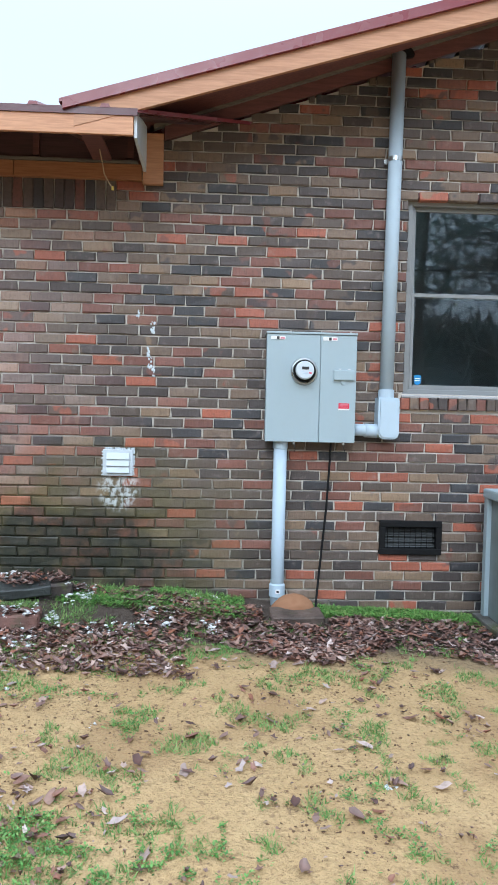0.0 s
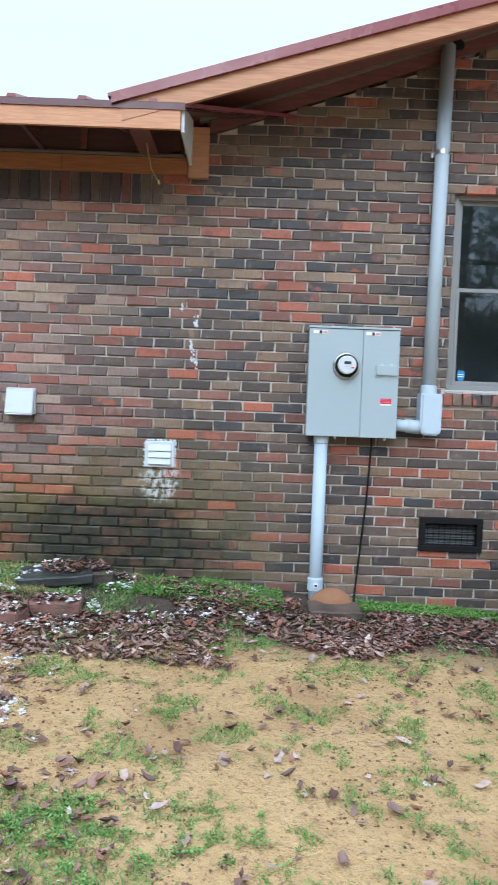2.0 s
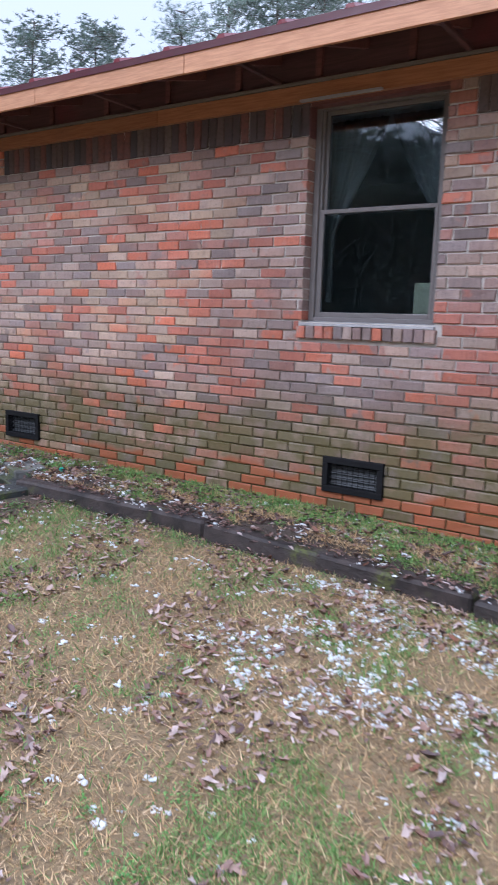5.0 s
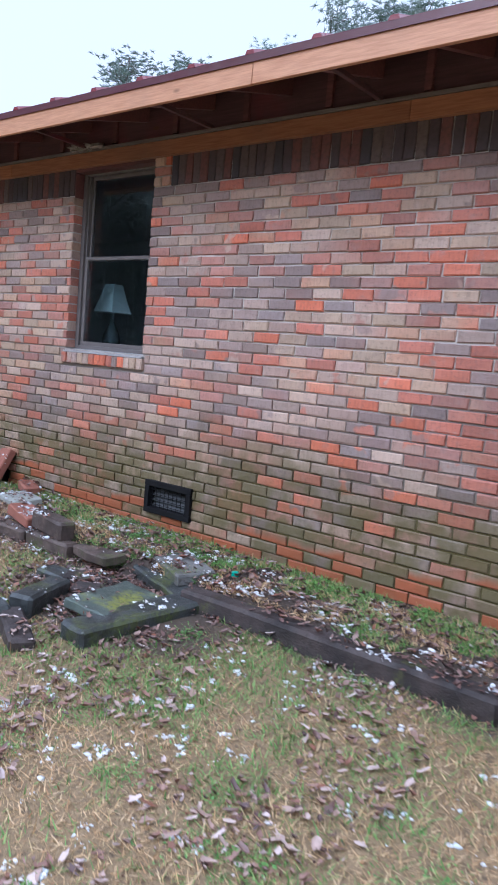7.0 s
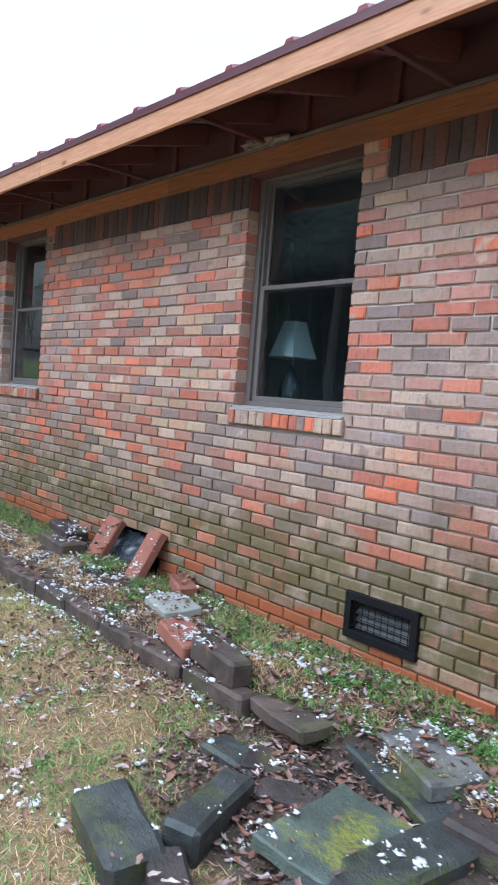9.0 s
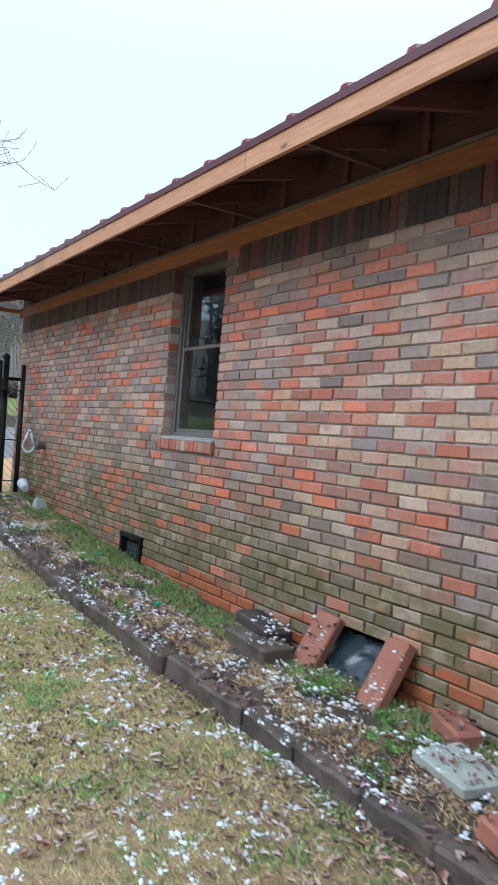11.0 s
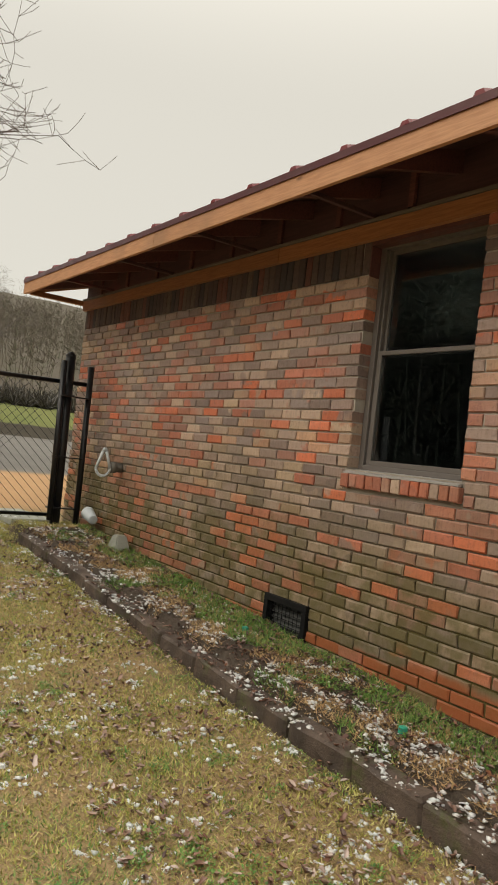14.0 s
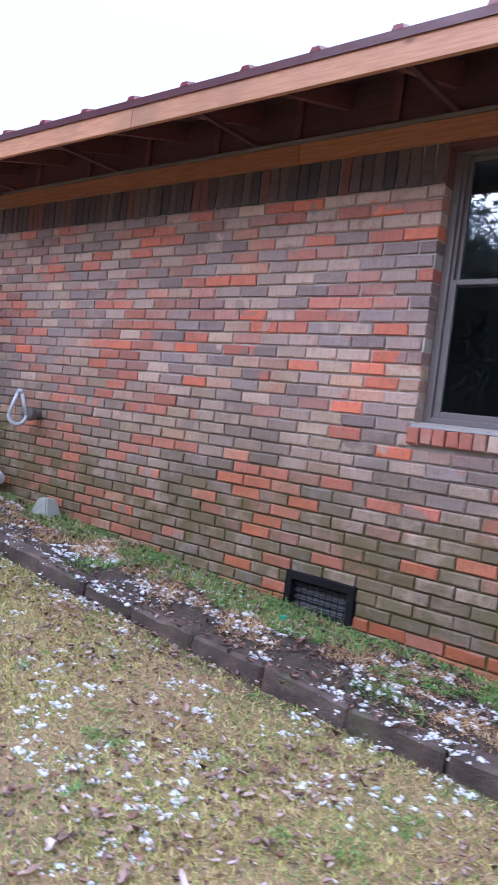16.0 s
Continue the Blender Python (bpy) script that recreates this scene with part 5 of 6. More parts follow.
# ---- far end: fence, pipe, bucket ----
def build_fence():
    f = thing("chain_link_gate", "black chain-link gate with round steel posts", "gate")
    zg = ground_at(-14.8, 5.1)
    part("post", rodded((-14.80, 5.20, zg - 0.2), (-14.86, 5.19, 2.56), 0.048, sides=18), BLACK_PAINT, f, "", True)
    part("gate_post", rodded((-14.74, 5.12, zg + 0.05), (-14.80, 5.11, 2.50), 0.030, sides=14), BLACK_PAINT, f, "", True)
    part("wall_post", rodded((-14.76, 5.40, zg - 0.2), (-14.82, 5.40, 2.48), 0.030, sides=14), BLACK_PAINT, f, "", True)
    part("far_post", rodded((-14.85, 1.6, zg - 0.3), (-14.88, 1.6, 2.5), 0.042, sides=14), BLACK_PAINT, f, "", True)
    part("cap", lathe(bmesh.new(), (-14.86, 5.19, 2.55), (0, 0, 1), [(0, 0.052), (0.02, 0.05), (0.05, 0.02)], 18), BLACK_PAINT, f)
    part("top_rail", rodded((-14.84, 5.42, 2.30), (-14.88, 1.6, 2.24), 0.022, sides=12), BLACK_PAINT, f, "", True)
    part("bottom_rail", rodded((-14.77, 5.12, zg + 0.10), (-14.84, 1.6, zg + 0.08), 0.018, sides=12), BLACK_PAINT, f, "", True)
    for z in (1.05, 1.55, 2.15):
        part("hinge", box(boxed(-14.83, -14.73, 5.10, 5.22, z, z + 0.02, 0.003), -14.84, -14.75, 5.22, 5.40, z, z + 0.012, 0.003), BLACK_PAINT, f)
    mesh_bm = bmesh.new()
    lo, hi, step = zg + 0.06, 2.28, 0.062
    for d in (-1, 1):
        c = -3.0
        while c < 8.0:
            y0, y1 = 1.62, 5.40
            z0, z1 = c + (d * y0 if d > 0 else 5.4 - y0) , c + (d * y1 if d > 0 else 5.4 - y1)
            a, b = (y0, z0), (y1, z1)
            ts = []
            for zz in (lo, hi):
                ts.append((zz - z0) / (z1 - z0))
            t0, t1 = max(0.0, min(ts)), min(1.0, max(ts))
            if t1 > t0:
                p = (y0 + t0 * (y1 - y0), z0 + t0 * (z1 - z0))
                q = (y0 + t1 * (y1 - y0), z0 + t1 * (z1 - z0))
                rod(mesh_bm, (-14.80 - 0.03 * (p[1] - 1), p[0], p[1]), (-14.80 - 0.03 * (q[1] - 1), q[0], q[1]), 0.0022, sides=4, caps=False)
            c += step * 1.41
    part("wire_mesh", mesh_bm, BLACK_PAINT, f, "black coated chain-link mesh")
    v = thing("pipe_with_ring", "grey pipe stub with a white triangular ring on it", "pipe")
    part("pipe", rodded((-14.08, FACE + 0.01, 1.53), (-14.08, 5.40, 1.53), 0.042, sides=18), CONCRETE, v, "", True)
    part("collar", rodded((-14.08, 5.44, 1.53), (-14.08, 5.385, 1.53), 0.052, sides=18), CONCRETE, v, "", True)
    ring = bmesh.new()
    pts = []
    for k in range(17):
        a = math.pi * k / 16
        pts.append(Vector((-14.08 - 0.02 * math.cos(a), 5.32 - 0.060 * math.cos(a), 1.515 - 0.07 * math.sin(a))))
    pts += [Vector((-14.075, 5.335, 1.67)), Vector((-14.08, 5.32, 1.70)), Vector((-14.085, 5.305, 1.67))]
    for p, q in zip(pts, pts[1:] + pts[:1]):
        rod(ring, p, q, 0.014, sides=8)
    part("ring", ring, WHITE_PLASTIC, v, "white plastic triangular ring", True)
    bk = lathe(bmesh.new(), (-14.42, 5.40, 1.03), (-0.9, 0.1, 0.2), [(-0.10, 0.040), (-0.097, 0.044), (0.09, 0.062), (0.10, 0.066), (0.10, 0.056), (-0.07, 0.036)], 22)
    tagged(part("white_bucket", bk, WHITE_PLASTIC, None, "", True), "white plastic pot lying on its side by the wall", "pot")
    bl = bmesh.new()
    zb = ground_at(-13.68, 5.36) - 0.02
    a = [bl.verts.new(p) for p in ((-13.79, 5.30, zb), (-13.58, 5.30, zb), (-13.58, 5.45, zb), (-13.79, 5.45, zb))]
    b = [bl.verts.new(p) for p in ((-13.74, 5.33, zb + 0.145), (-13.64, 5.33, zb + 0.15), (-13.64, 5.42, zb + 0.15), (-13.74, 5.42, zb + 0.145))]
    bl.faces.new(a[::-1])
    bl.faces.new(b)
    for k in range(4):
        bl.faces.new((a[k], a[(k + 1) % 4], b[(k + 1) % 4], b[k]))
    bmesh.ops.recalc_face_normals(bl, faces=bl.faces)
    bmesh.ops.bevel(bl, geom=bl.edges[:], offset=0.01, segments=2, affect="EDGES")
    tagged(part("pier_block", bl, PALE_CONCRETE), "pale concrete pier block standing by the wall", "block")


build_fence()


# ---- trees ----
def limb(verts, faces, a, b, r0, r1, sides=5):
    d = (b - a).normalized()
    u = d.orthogonal().normalized()
    w = d.cross(u)
    n = len(verts)
    for p, r in ((a, r0), (b, r1)):
        for k in range(sides):
            an = 2 * math.pi * k / sides
            verts.append(tuple(p + (u * math.cos(an) + w * math.sin(an)) * r))
    for k in range(sides):
        faces.append((n + k, n + (k + 1) % sides, n + sides + (k + 1) % sides, n + sides + k))


def bare_tree(name, label, seed, height, spread, levels=5):
    rnd = random.Random(seed)
    tv, tf, bv, bf = [], [], [], []

    def grow(p, d, length, r, level):
        v, f = (tv, tf) if level == 0 else (bv, bf)
        n = 5 if level == 0 else 3
        for k in range(n):
            nd = (d + Vector((rnd.gauss(0, 0.13), rnd.gauss(0, 0.13), rnd.gauss(0.03, 0.06)))).normalized()
            q = p + nd * length / n
            r1 = r * (0.86 if k < n - 1 else 0.72)
            limb(v, f, p, q, max(r, 0.0042), max(r1, 0.0035), 8 if level == 0 else 5 if level < 3 else 3)
            if level < levels and (level > 0 or k > 1):
                for _ in range(2 if level < 3 else rnd.choice((1, 2))):
                    side = Vector((rnd.gauss(0, 1), rnd.gauss(0, 1), rnd.gauss(0.1, 0.5))).normalized()
                    grow(q, (nd * 0.55 + side * spread).normalized(), length * rnd.uniform(0.42, 0.68), r1 * 0.55, level + 1)
            p, d, r = q, nd, r1

    grow(Vector((0, 0, -0.3)), Vector((0, 0, 1)), height * 0.55, height * 0.017, 0)
    t = thing(name, label, "tree")
    raw("trunk", tv, tf, BARK, t)
    raw("crown", bv, bf, TWIG, t)
    return t


def pine_tree(name, label, seed, height, radius):
    rnd = random.Random(seed)
    tv, tf, cv, cf = [], [], [], []
    p = Vector((0, 0, -0.3))
    pts = [p]
    for k in range(8):
        p = p + Vector((rnd.gauss(0, 0.12), rnd.gauss(0, 0.12), height / 8))
        pts.append(p)
    for k in range(8):
        limb(tv, tf, pts[k], pts[k + 1], height * 0.014 * (1 - k / 9), height * 0.014 * (1 - (k + 1) / 9), 8)
    for i in range(110):
        f = rnd.uniform(0.36, 1.0) ** 0.9
        base = pts[min(7, int(f * 8))].lerp(pts[min(8, int(f * 8) + 1)], (f * 8) % 1)
        a = rnd.uniform(0, 2 * math.pi)
        reach = radius * (1.05 - f) ** 0.55 * rnd.uniform(0.5, 1.1) + 0.4
        tip = base + Vector((math.cos(a) * reach, math.sin(a) * reach, rnd.uniform(-0.1, 0.5) * reach * 0.5))
        limb(tv, tf, base, tip, 0.045 * (1.2 - f) + 0.012, 0.01, 4)
        for j in range(rnd.randrange(10, 16)):
            q = base.lerp(tip, rnd.uniform(0.35, 1.05)) + Vector((rnd.gauss(0, 0.38), rnd.gauss(0, 0.38), rnd.gauss(0.1, 0.28)))
            for s in range(18):
                d = Vector((rnd.gauss(0, 1), rnd.gauss(0, 1), rnd.gauss(0.25, 0.7))).normalized() * rnd.uniform(0.13, 0.30)
                o = d.orthogonal().normalized() * 0.022
                n = len(cv)
                cv.extend((tuple(q - o), tuple(q + o), tuple(q + d)))
                cf.append((n, n + 1, n + 2))
    t = thing(name, label, "tree")
    raw("trunk", tv, tf, BARK, t)
    raw("crown", cv, cf, PINE_LEAF, t)
    return t


def plant_trees():
    rnd = random.Random(21)
    kinds = [pine_tree("pine_tree", "tall dusky green pine with frosted, haze-lightened needles", s, 17.0, 3.4) for s in (1, 2, 3)]
    spots = []
    for a, d, s in ((26.5, 36, 0.88), (30, 34, 0.94), (33.5, 37, 0.99), (37.5, 35, 0.92), (41, 39, 0.90), (46.5, 42, 0.90), (50.5, 40, 0.86)):
        spots.append((-0.5 - d * math.sin(radians(a)), 1 + d * math.cos(radians(a)), s))
    for x, y, s in ((7, -13, 0.8), (10.5, -15, 0.95), (14, -12, 0.85), (3, -19, 1.0), (-6, -17, 0.9), (-11, -20, 1.05), (-16, -15, 0.9), (-21, -13, 0.95), (-27, -16, 1.05), (-30, -9, 0.9), (-36, -12, 1.0), (-13.5, -12, 0.8)):
        spots.append((x, y, s))
    for k, (x, y, s) in enumerate(spots):
        m = pose(x, y, ground_at(x, y), 0, 0, rnd.uniform(0, 360))
        if k < 3:
            o = kinds[k]
            o.matrix_basis = m
        else:
            o = copy_thing(kinds[k % 3], m)
        o.scale = (s, s, s)
        o["group"] = "pines round the yard"
    b = bare_tree("bare_tree", "leafless tree with pale twigs over the yard", 5, 12.0, 0.95, 5)
    b.matrix_basis = pose(-16.3, 0.08, ground_at(-16.3, 0.08), 0, 0, 330)
    b.scale = (1.13, 1.13, 1.13)
    for x, y, s in ((-44, 3, 0.5), (-46, 13, 0.6), (-47, 24, 0.6), (-43, 33, 0.8), (10, -9, 0.8), (-2, -14, 0.8)):
        o = copy_thing(b, pose(x, y, ground_at(x, y), 0, 0, x * 37))
        o.scale = (s, s, s)
        o["label"] = "leafless tree standing beyond the yard"


plant_trees()


def build_woods():
    rnd = random.Random(31)
    v, f = [], []
    for k in range(3200):
        x = -rnd.uniform(52, 125)
        y = rnd.uniform(-25, 90)
        z = ground_at(x, y) + max(0, -x - 52) * 0.205 - 0.5
        h = rnd.uniform(3.0, 5.0)
        top = Vector((x + rnd.gauss(0, 0.5), y + rnd.gauss(0, 0.5), z + h))
        limb(v, f, Vector((x, y, z)), top, 0.028, 0.01, 3)
        for j in range(34):
            t = rnd.uniform(0.3, 1)
            p = Vector((x, y, z)).lerp(top, t)
            d = Vector((rnd.gauss(0, 1), rnd.gauss(0, 1), rnd.uniform(0.3, 1.4))).normalized() * rnd.uniform(0.4, 1.1)
            o = d.orthogonal().normalized() * 0.02
            n = len(v)
            v.extend((tuple(p - o), tuple(p + o), tuple(p + d)))
            f.append((n, n + 1, n + 2))
    bv, bf = [], []
    for k in range(900):
        p = Vector((-rnd.uniform(45.5, 51), rnd.uniform(-8, 40), 0))
        p.z = ground_at(p.x, p.y)
        for j in range(26):
            d = Vector((rnd.gauss(0, 0.8), rnd.gauss(0, 0.8), rnd.uniform(0.2, 1.2))).normalized() * rnd.uniform(0.4, 1.4)
            o = d.orthogonal().normalized() * 0.05
            n = len(bv)
            bv.extend((tuple(p - o), tuple(p + o), tuple(p + d)))
            bf.append((n, n + 1, n + 2))
    tagged(raw("brush", bv, bf, make_litter("dark_brush", [(0, (0.03, 0.028, 0.02)), (0.8, (0.07, 0.06, 0.045)), (1, (0.30, 0.30, 0.30))], 0.9)), "dark scrub along the top of the grass bank", "brush", kind="stuff")
    tagged(raw("bare_woods", v, f, FAR_WOOD), "brown leafless woods on a far slope", "woods", kind="stuff")
    v, f = [], []
    for k in range(2500):
        x = rnd.uniform(-66, 34)
        y = -rnd.uniform(24 if x < -45 else 19, 46)
        z = ground_at(x, y) - 0.3
        # low scrub across from the gable, taller woods across from the long wall
        h = (0.14 * (5.5 - y) if x > -4 else 0.25 * math.hypot(x + 9, y - 5.5)) * rnd.uniform(0.75, 1.12) + 1.2
        top = Vector((x + rnd.gauss(0, 0.4), y + rnd.gauss(0, 0.4), z + h))
        limb(v, f, Vector((x, y, z)), top, 0.14, 0.04, 4)
        for j in range(60):
            p = Vector((x, y, z)).lerp(top, rnd.uniform(0.03, 1.02))
            d = Vector((rnd.gauss(0, 1), rnd.gauss(0, 1), rnd.gauss(0.5, 0.7))).normalized() * rnd.uniform(0.8, 2.4)
            o = d.orthogonal().normalized() * rnd.uniform(0.06, 0.22)
            n = len(v)
            v.extend((tuple(p - o), tuple(p + o), tuple(p + d)))
            f.append((n, n + 1, n + 2))
    tagged(raw("dark_woods", v, f, make_litter("dark_woodland", [(0, (0.06, 0.085, 0.06)), (0.5, (0.12, 0.145, 0.12)), (1, (0.24, 0.23, 0.22))], 0.9)), "dark mixed woods across the yard from the house", "woods", kind="stuff")
    hill = []
    xs, ys = np.linspace(-260, -50, 24), np.linspace(-160, 260, 40)
    for y in ys:
        for x in xs:
            hill.append((float(x), float(y), -0.8 + ground_at(x, y) + 0.21 * max(0.0, -x - 52) + 0.8 * noise.noise(Vector((x * 0.05, y * 0.05, 4)))))
    n = len(xs)
    tagged(raw("far_hill", hill, [(j * n + i, j * n + i + 1, (j + 1) * n + i + 1, (j + 1) * n + i) for j in range(len(ys) - 1) for i in range(n - 1)], make_plain("leaf_littered_slope", (0.085, 0.068, 0.050), 0.95, 0.0, 0.5, 0.4, (0.09, 0.10, 0.06), 0.5)), "far slope covered with fallen leaves", "hill", kind="structure")


build_woods()


# ---- litter on the ground ----
GEN = np.random.default_rng(5)


def field(x, y, scale, seed):
    """Smooth noise over the plan, 0 to 1."""
    return np.array([0.5 + 0.5 * noise.noise(Vector((a * scale, b * scale, seed))) for a, b in zip(x, y)])


def heights(x, y):
    return yard_z(x, y) + 0.018 * np.array([noise.noise(Vector((a * 1.7, b * 1.7, 0))) for a, b in zip(x, y)])


def rest(x, y):
    """Heights at which a loose leaf or clump comes to lie: on the ground, or on the stones and edging."""
    z = heights(x, y)
    bpy.context.view_layer.update()
    deps = bpy.context.evaluated_depsgraph_get()
    near = ((y > 4.62) & (y < 5.0)) | ((x > -6.6) & (x < -5.1) & (y > 3.65)) | ((x > -9.4) & (x < -7.2) & (y > 4.9)) | ((x > -1.6) & (x < -0.5) & (y > 4.4)) | ((x > 0.5) & (x < 1.0) & (y > 4.95))
    for i in np.nonzero(near)[0]:
        hit, place, *_ = scene.ray_cast(deps, Vector((x[i], y[i], 1.3)), Vector((0, 0, -1)))
        if hit and place.z < 0.95:
            z[i] = max(z[i], place.z)
    return z


def scatter(n, x0, x1, y0, y1):
    x, y = GEN.uniform(x0, x1, n), GEN.uniform(y0, y1, n)
    keep = (y > np.interp(x, [-14.6, -7, -3, 0, 3], [2.6, 2.4, 1.7, 1.9, 1.9]))
    return x[keep], y[keep]


def fast_mesh(name, verts, tris, mat, label, category):
    mesh = bpy.data.meshes.new(name)
    mesh.vertices.add(len(verts))
    mesh.vertices.foreach_set("co", verts.astype(np.float32).ravel())
    mesh.loops.add(tris.size)
    mesh.loops.foreach_set("vertex_index", tris.astype(np.int32).ravel())
    mesh.polygons.add(len(tris))
    mesh.polygons.foreach_set("loop_start", np.arange(0, tris.size, 3, dtype=np.int32))
    mesh.update(calc_edges=True)
    mesh.validate()
    mesh.materials.append(mat)
    return tagged(new(name, mesh), label, category, kind="stuff")


def blades(name, x, y, length, width, lean, mat, label):
    z = heights(x, y)
    n = len(x)
    a = GEN.uniform(0, 2 * np.pi, n)
    b = GEN.uniform(0, 2 * np.pi, n)
    ln = length * GEN.uniform(0.5, 1.3, n)
    up = np.clip(GEN.normal(lean, 0.25, n), 0.05, 1.0)
    flat = np.sqrt(1 - up * up)
    base = np.stack([x, y, z - 0.004], 1)
    side = np.stack([np.cos(b), np.sin(b), np.zeros(n)], 1) * (width * GEN.uniform(0.6, 1.3, n))[:, None]
    tip = base + np.stack([np.cos(a) * flat, np.sin(a) * flat, up], 1) * ln[:, None]
    v = np.stack([base - side, base + side, tip], 1).reshape(-1, 3)
    fast_mesh(name, v, np.arange(3 * n).reshape(-1, 3), mat, label, "grass")


def lay_grass():
    x, y = scatter(640000, -15.6, 0.2, 1.4, 4.72)
    bare = np.clip((x + 1.35) / 0.5 + 1.6 * (field(x, y, 1.3, 3) - 0.5), 0, 1)
    keep = (GEN.random(len(x)) > bare) & (GEN.random(len(x)) < 0.30 + 0.9 * field(x, y, 2.2, 8))
    keep &= ((x + 5.6) / 0.75) ** 2 + ((y - 4.5) / 0.42) ** 2 > 0.55 + 0.9 * GEN.random(len(x))
    x, y = x[keep], y[keep]
    green = 0.45 * field(x, y, 1.5, 15) + 0.6 * field(x, y, 4.2, 19) + 0.45 * field(x, y, 12, 23) + 0.06 * np.clip((-7.0 - x) / 3.0, 0, 1) + 0.32 * np.exp(-((x + 5.0) / 1.5) ** 2) * np.clip((y - 3.3) / 0.6, 0, 1)
    pick = GEN.random(len(x))
    d = pick > np.clip((green - np.where(x > -7.0, 0.83, 0.76)) / 0.2, 0.10, 0.72)
    short = np.interp(x, [-9.0, -6.5], [0.58, 1.0])
    blades("dry_lawn", x[d], y[d], 0.052 * short[d], 0.0030, 0.30, DRY_GRASS, "short straw-coloured winter lawn")
    g = ~d
    blades("green_lawn", x[g], y[g], 0.048 * short[g], 0.0034, 0.55, GREEN_GRASS, "patches of green grass and weeds in the lawn")
    x, y = scatter(360000, -15.8, -6.8, 2.3, 4.72)
    k = GEN.random(len(x)) < np.clip((-7.0 - x) / 2.5, 0, 1) * np.clip(1.7 * field(x, y, 1.9, 71) - 0.25, 0.1, 1)
    blades("yellow_lawn", x[k], y[k], 0.030, 0.0040, 0.5, YELLOW_GRASS, "yellow-green mossy winter lawn")
    x, y = scatter(120000, -14.6, 2.6, 4.78, 5.47)
    k = field(x, y, 2.6, 25) + 0.25 * (y > 5.15) > np.where(x > 0.3, np.where((x > 0.85) & (y > 5.2), 0.15, 0.9), np.where(x < -7.0, 0.66, np.where(x > -1.2, 0.62, 0.60)))
    blades("bed_weeds", x[k], y[k], 0.05, 0.0040, 0.6, GREEN_GRASS, "low green weeds along the foot of the wall")
    x, y = scatter(26000, -16.4, -14.5, 3.4, 5.46)
    blades("gate_grass", x, y, 0.04, 0.0042, 0.5, YELLOW_GRASS, "short yellow-green grass round the gate")
    x, y = scatter(110000, -14.6, -1.0, 4.82, 5.46)
    k = 0.5 * field(x, y, 3.0, 91) + 0.5 * field(x, y, 9, 93) > 0.47
    blades("bed_straw", x[k], y[k], 0.045, 0.0032, 0.4, DRY_GRASS, "dead straw among the weeds in the bed")
    x, y = scatter(300000, -2.2, 3.0, 1.9, 5.2)
    k = (0.62 * field(x, y, 4.6, 31) + 0.38 * field(x, y, 15, 33) + 0.30 * np.clip((0.05 - x) / 0.5, 0, 1) * np.clip((3.3 - y) / 0.5, 0, 1) + 0.07 * np.clip((y - 3.9) / 0.6, 0, 1) * (x < 0.5)) > 0.585
    blades("soil_weeds", x[k], y[k], 0.034, 0.0032, 0.55, GREEN_GRASS, "scattered green tufts on the bare soil")


WEED_LEAF = make_litter("broad_weed_leaves", [(0, (0.055, 0.155, 0.028)), (0.45, (0.105, 0.265, 0.045)), (0.8, (0.19, 0.35, 0.075)), (1, (0.30, 0.36, 0.12))], 0.5)


def leaflets(name, x, y, length, rise, label):
    """Small folded leaves, four corners each."""
    z, n = heights(x, y), len(x)
    a = GEN.uniform(0, 2 * np.pi, n)
    ln = length * GEN.uniform(0.5, 1.4, n)
    up = GEN.uniform(-0.1, 0.8, n) * ln
    base = np.stack([x, y, z + GEN.random(n) * rise], 1)
    d = np.stack([np.cos(a) * ln, np.sin(a) * ln, up], 1)
    o = np.stack([-np.sin(a) * ln, np.cos(a) * ln, GEN.uniform(-0.1, 0.6, n) * ln], 1) * 0.34
    o2 = o * np.array([-1, -1, 1])
    v = np.stack([base, base + 0.5 * d + o, base + d, base + 0.5 * d + o2], 1).reshape(-1, 3)
    q = (np.arange(n) * 4)[:, None]
    tris = np.concatenate([q + np.array([[0, 1, 2]]), q + np.array([[0, 2, 3]])], 1).reshape(-1, 3)
    fast_mesh(name, v, tris, WEED_LEAF, label, "weeds")


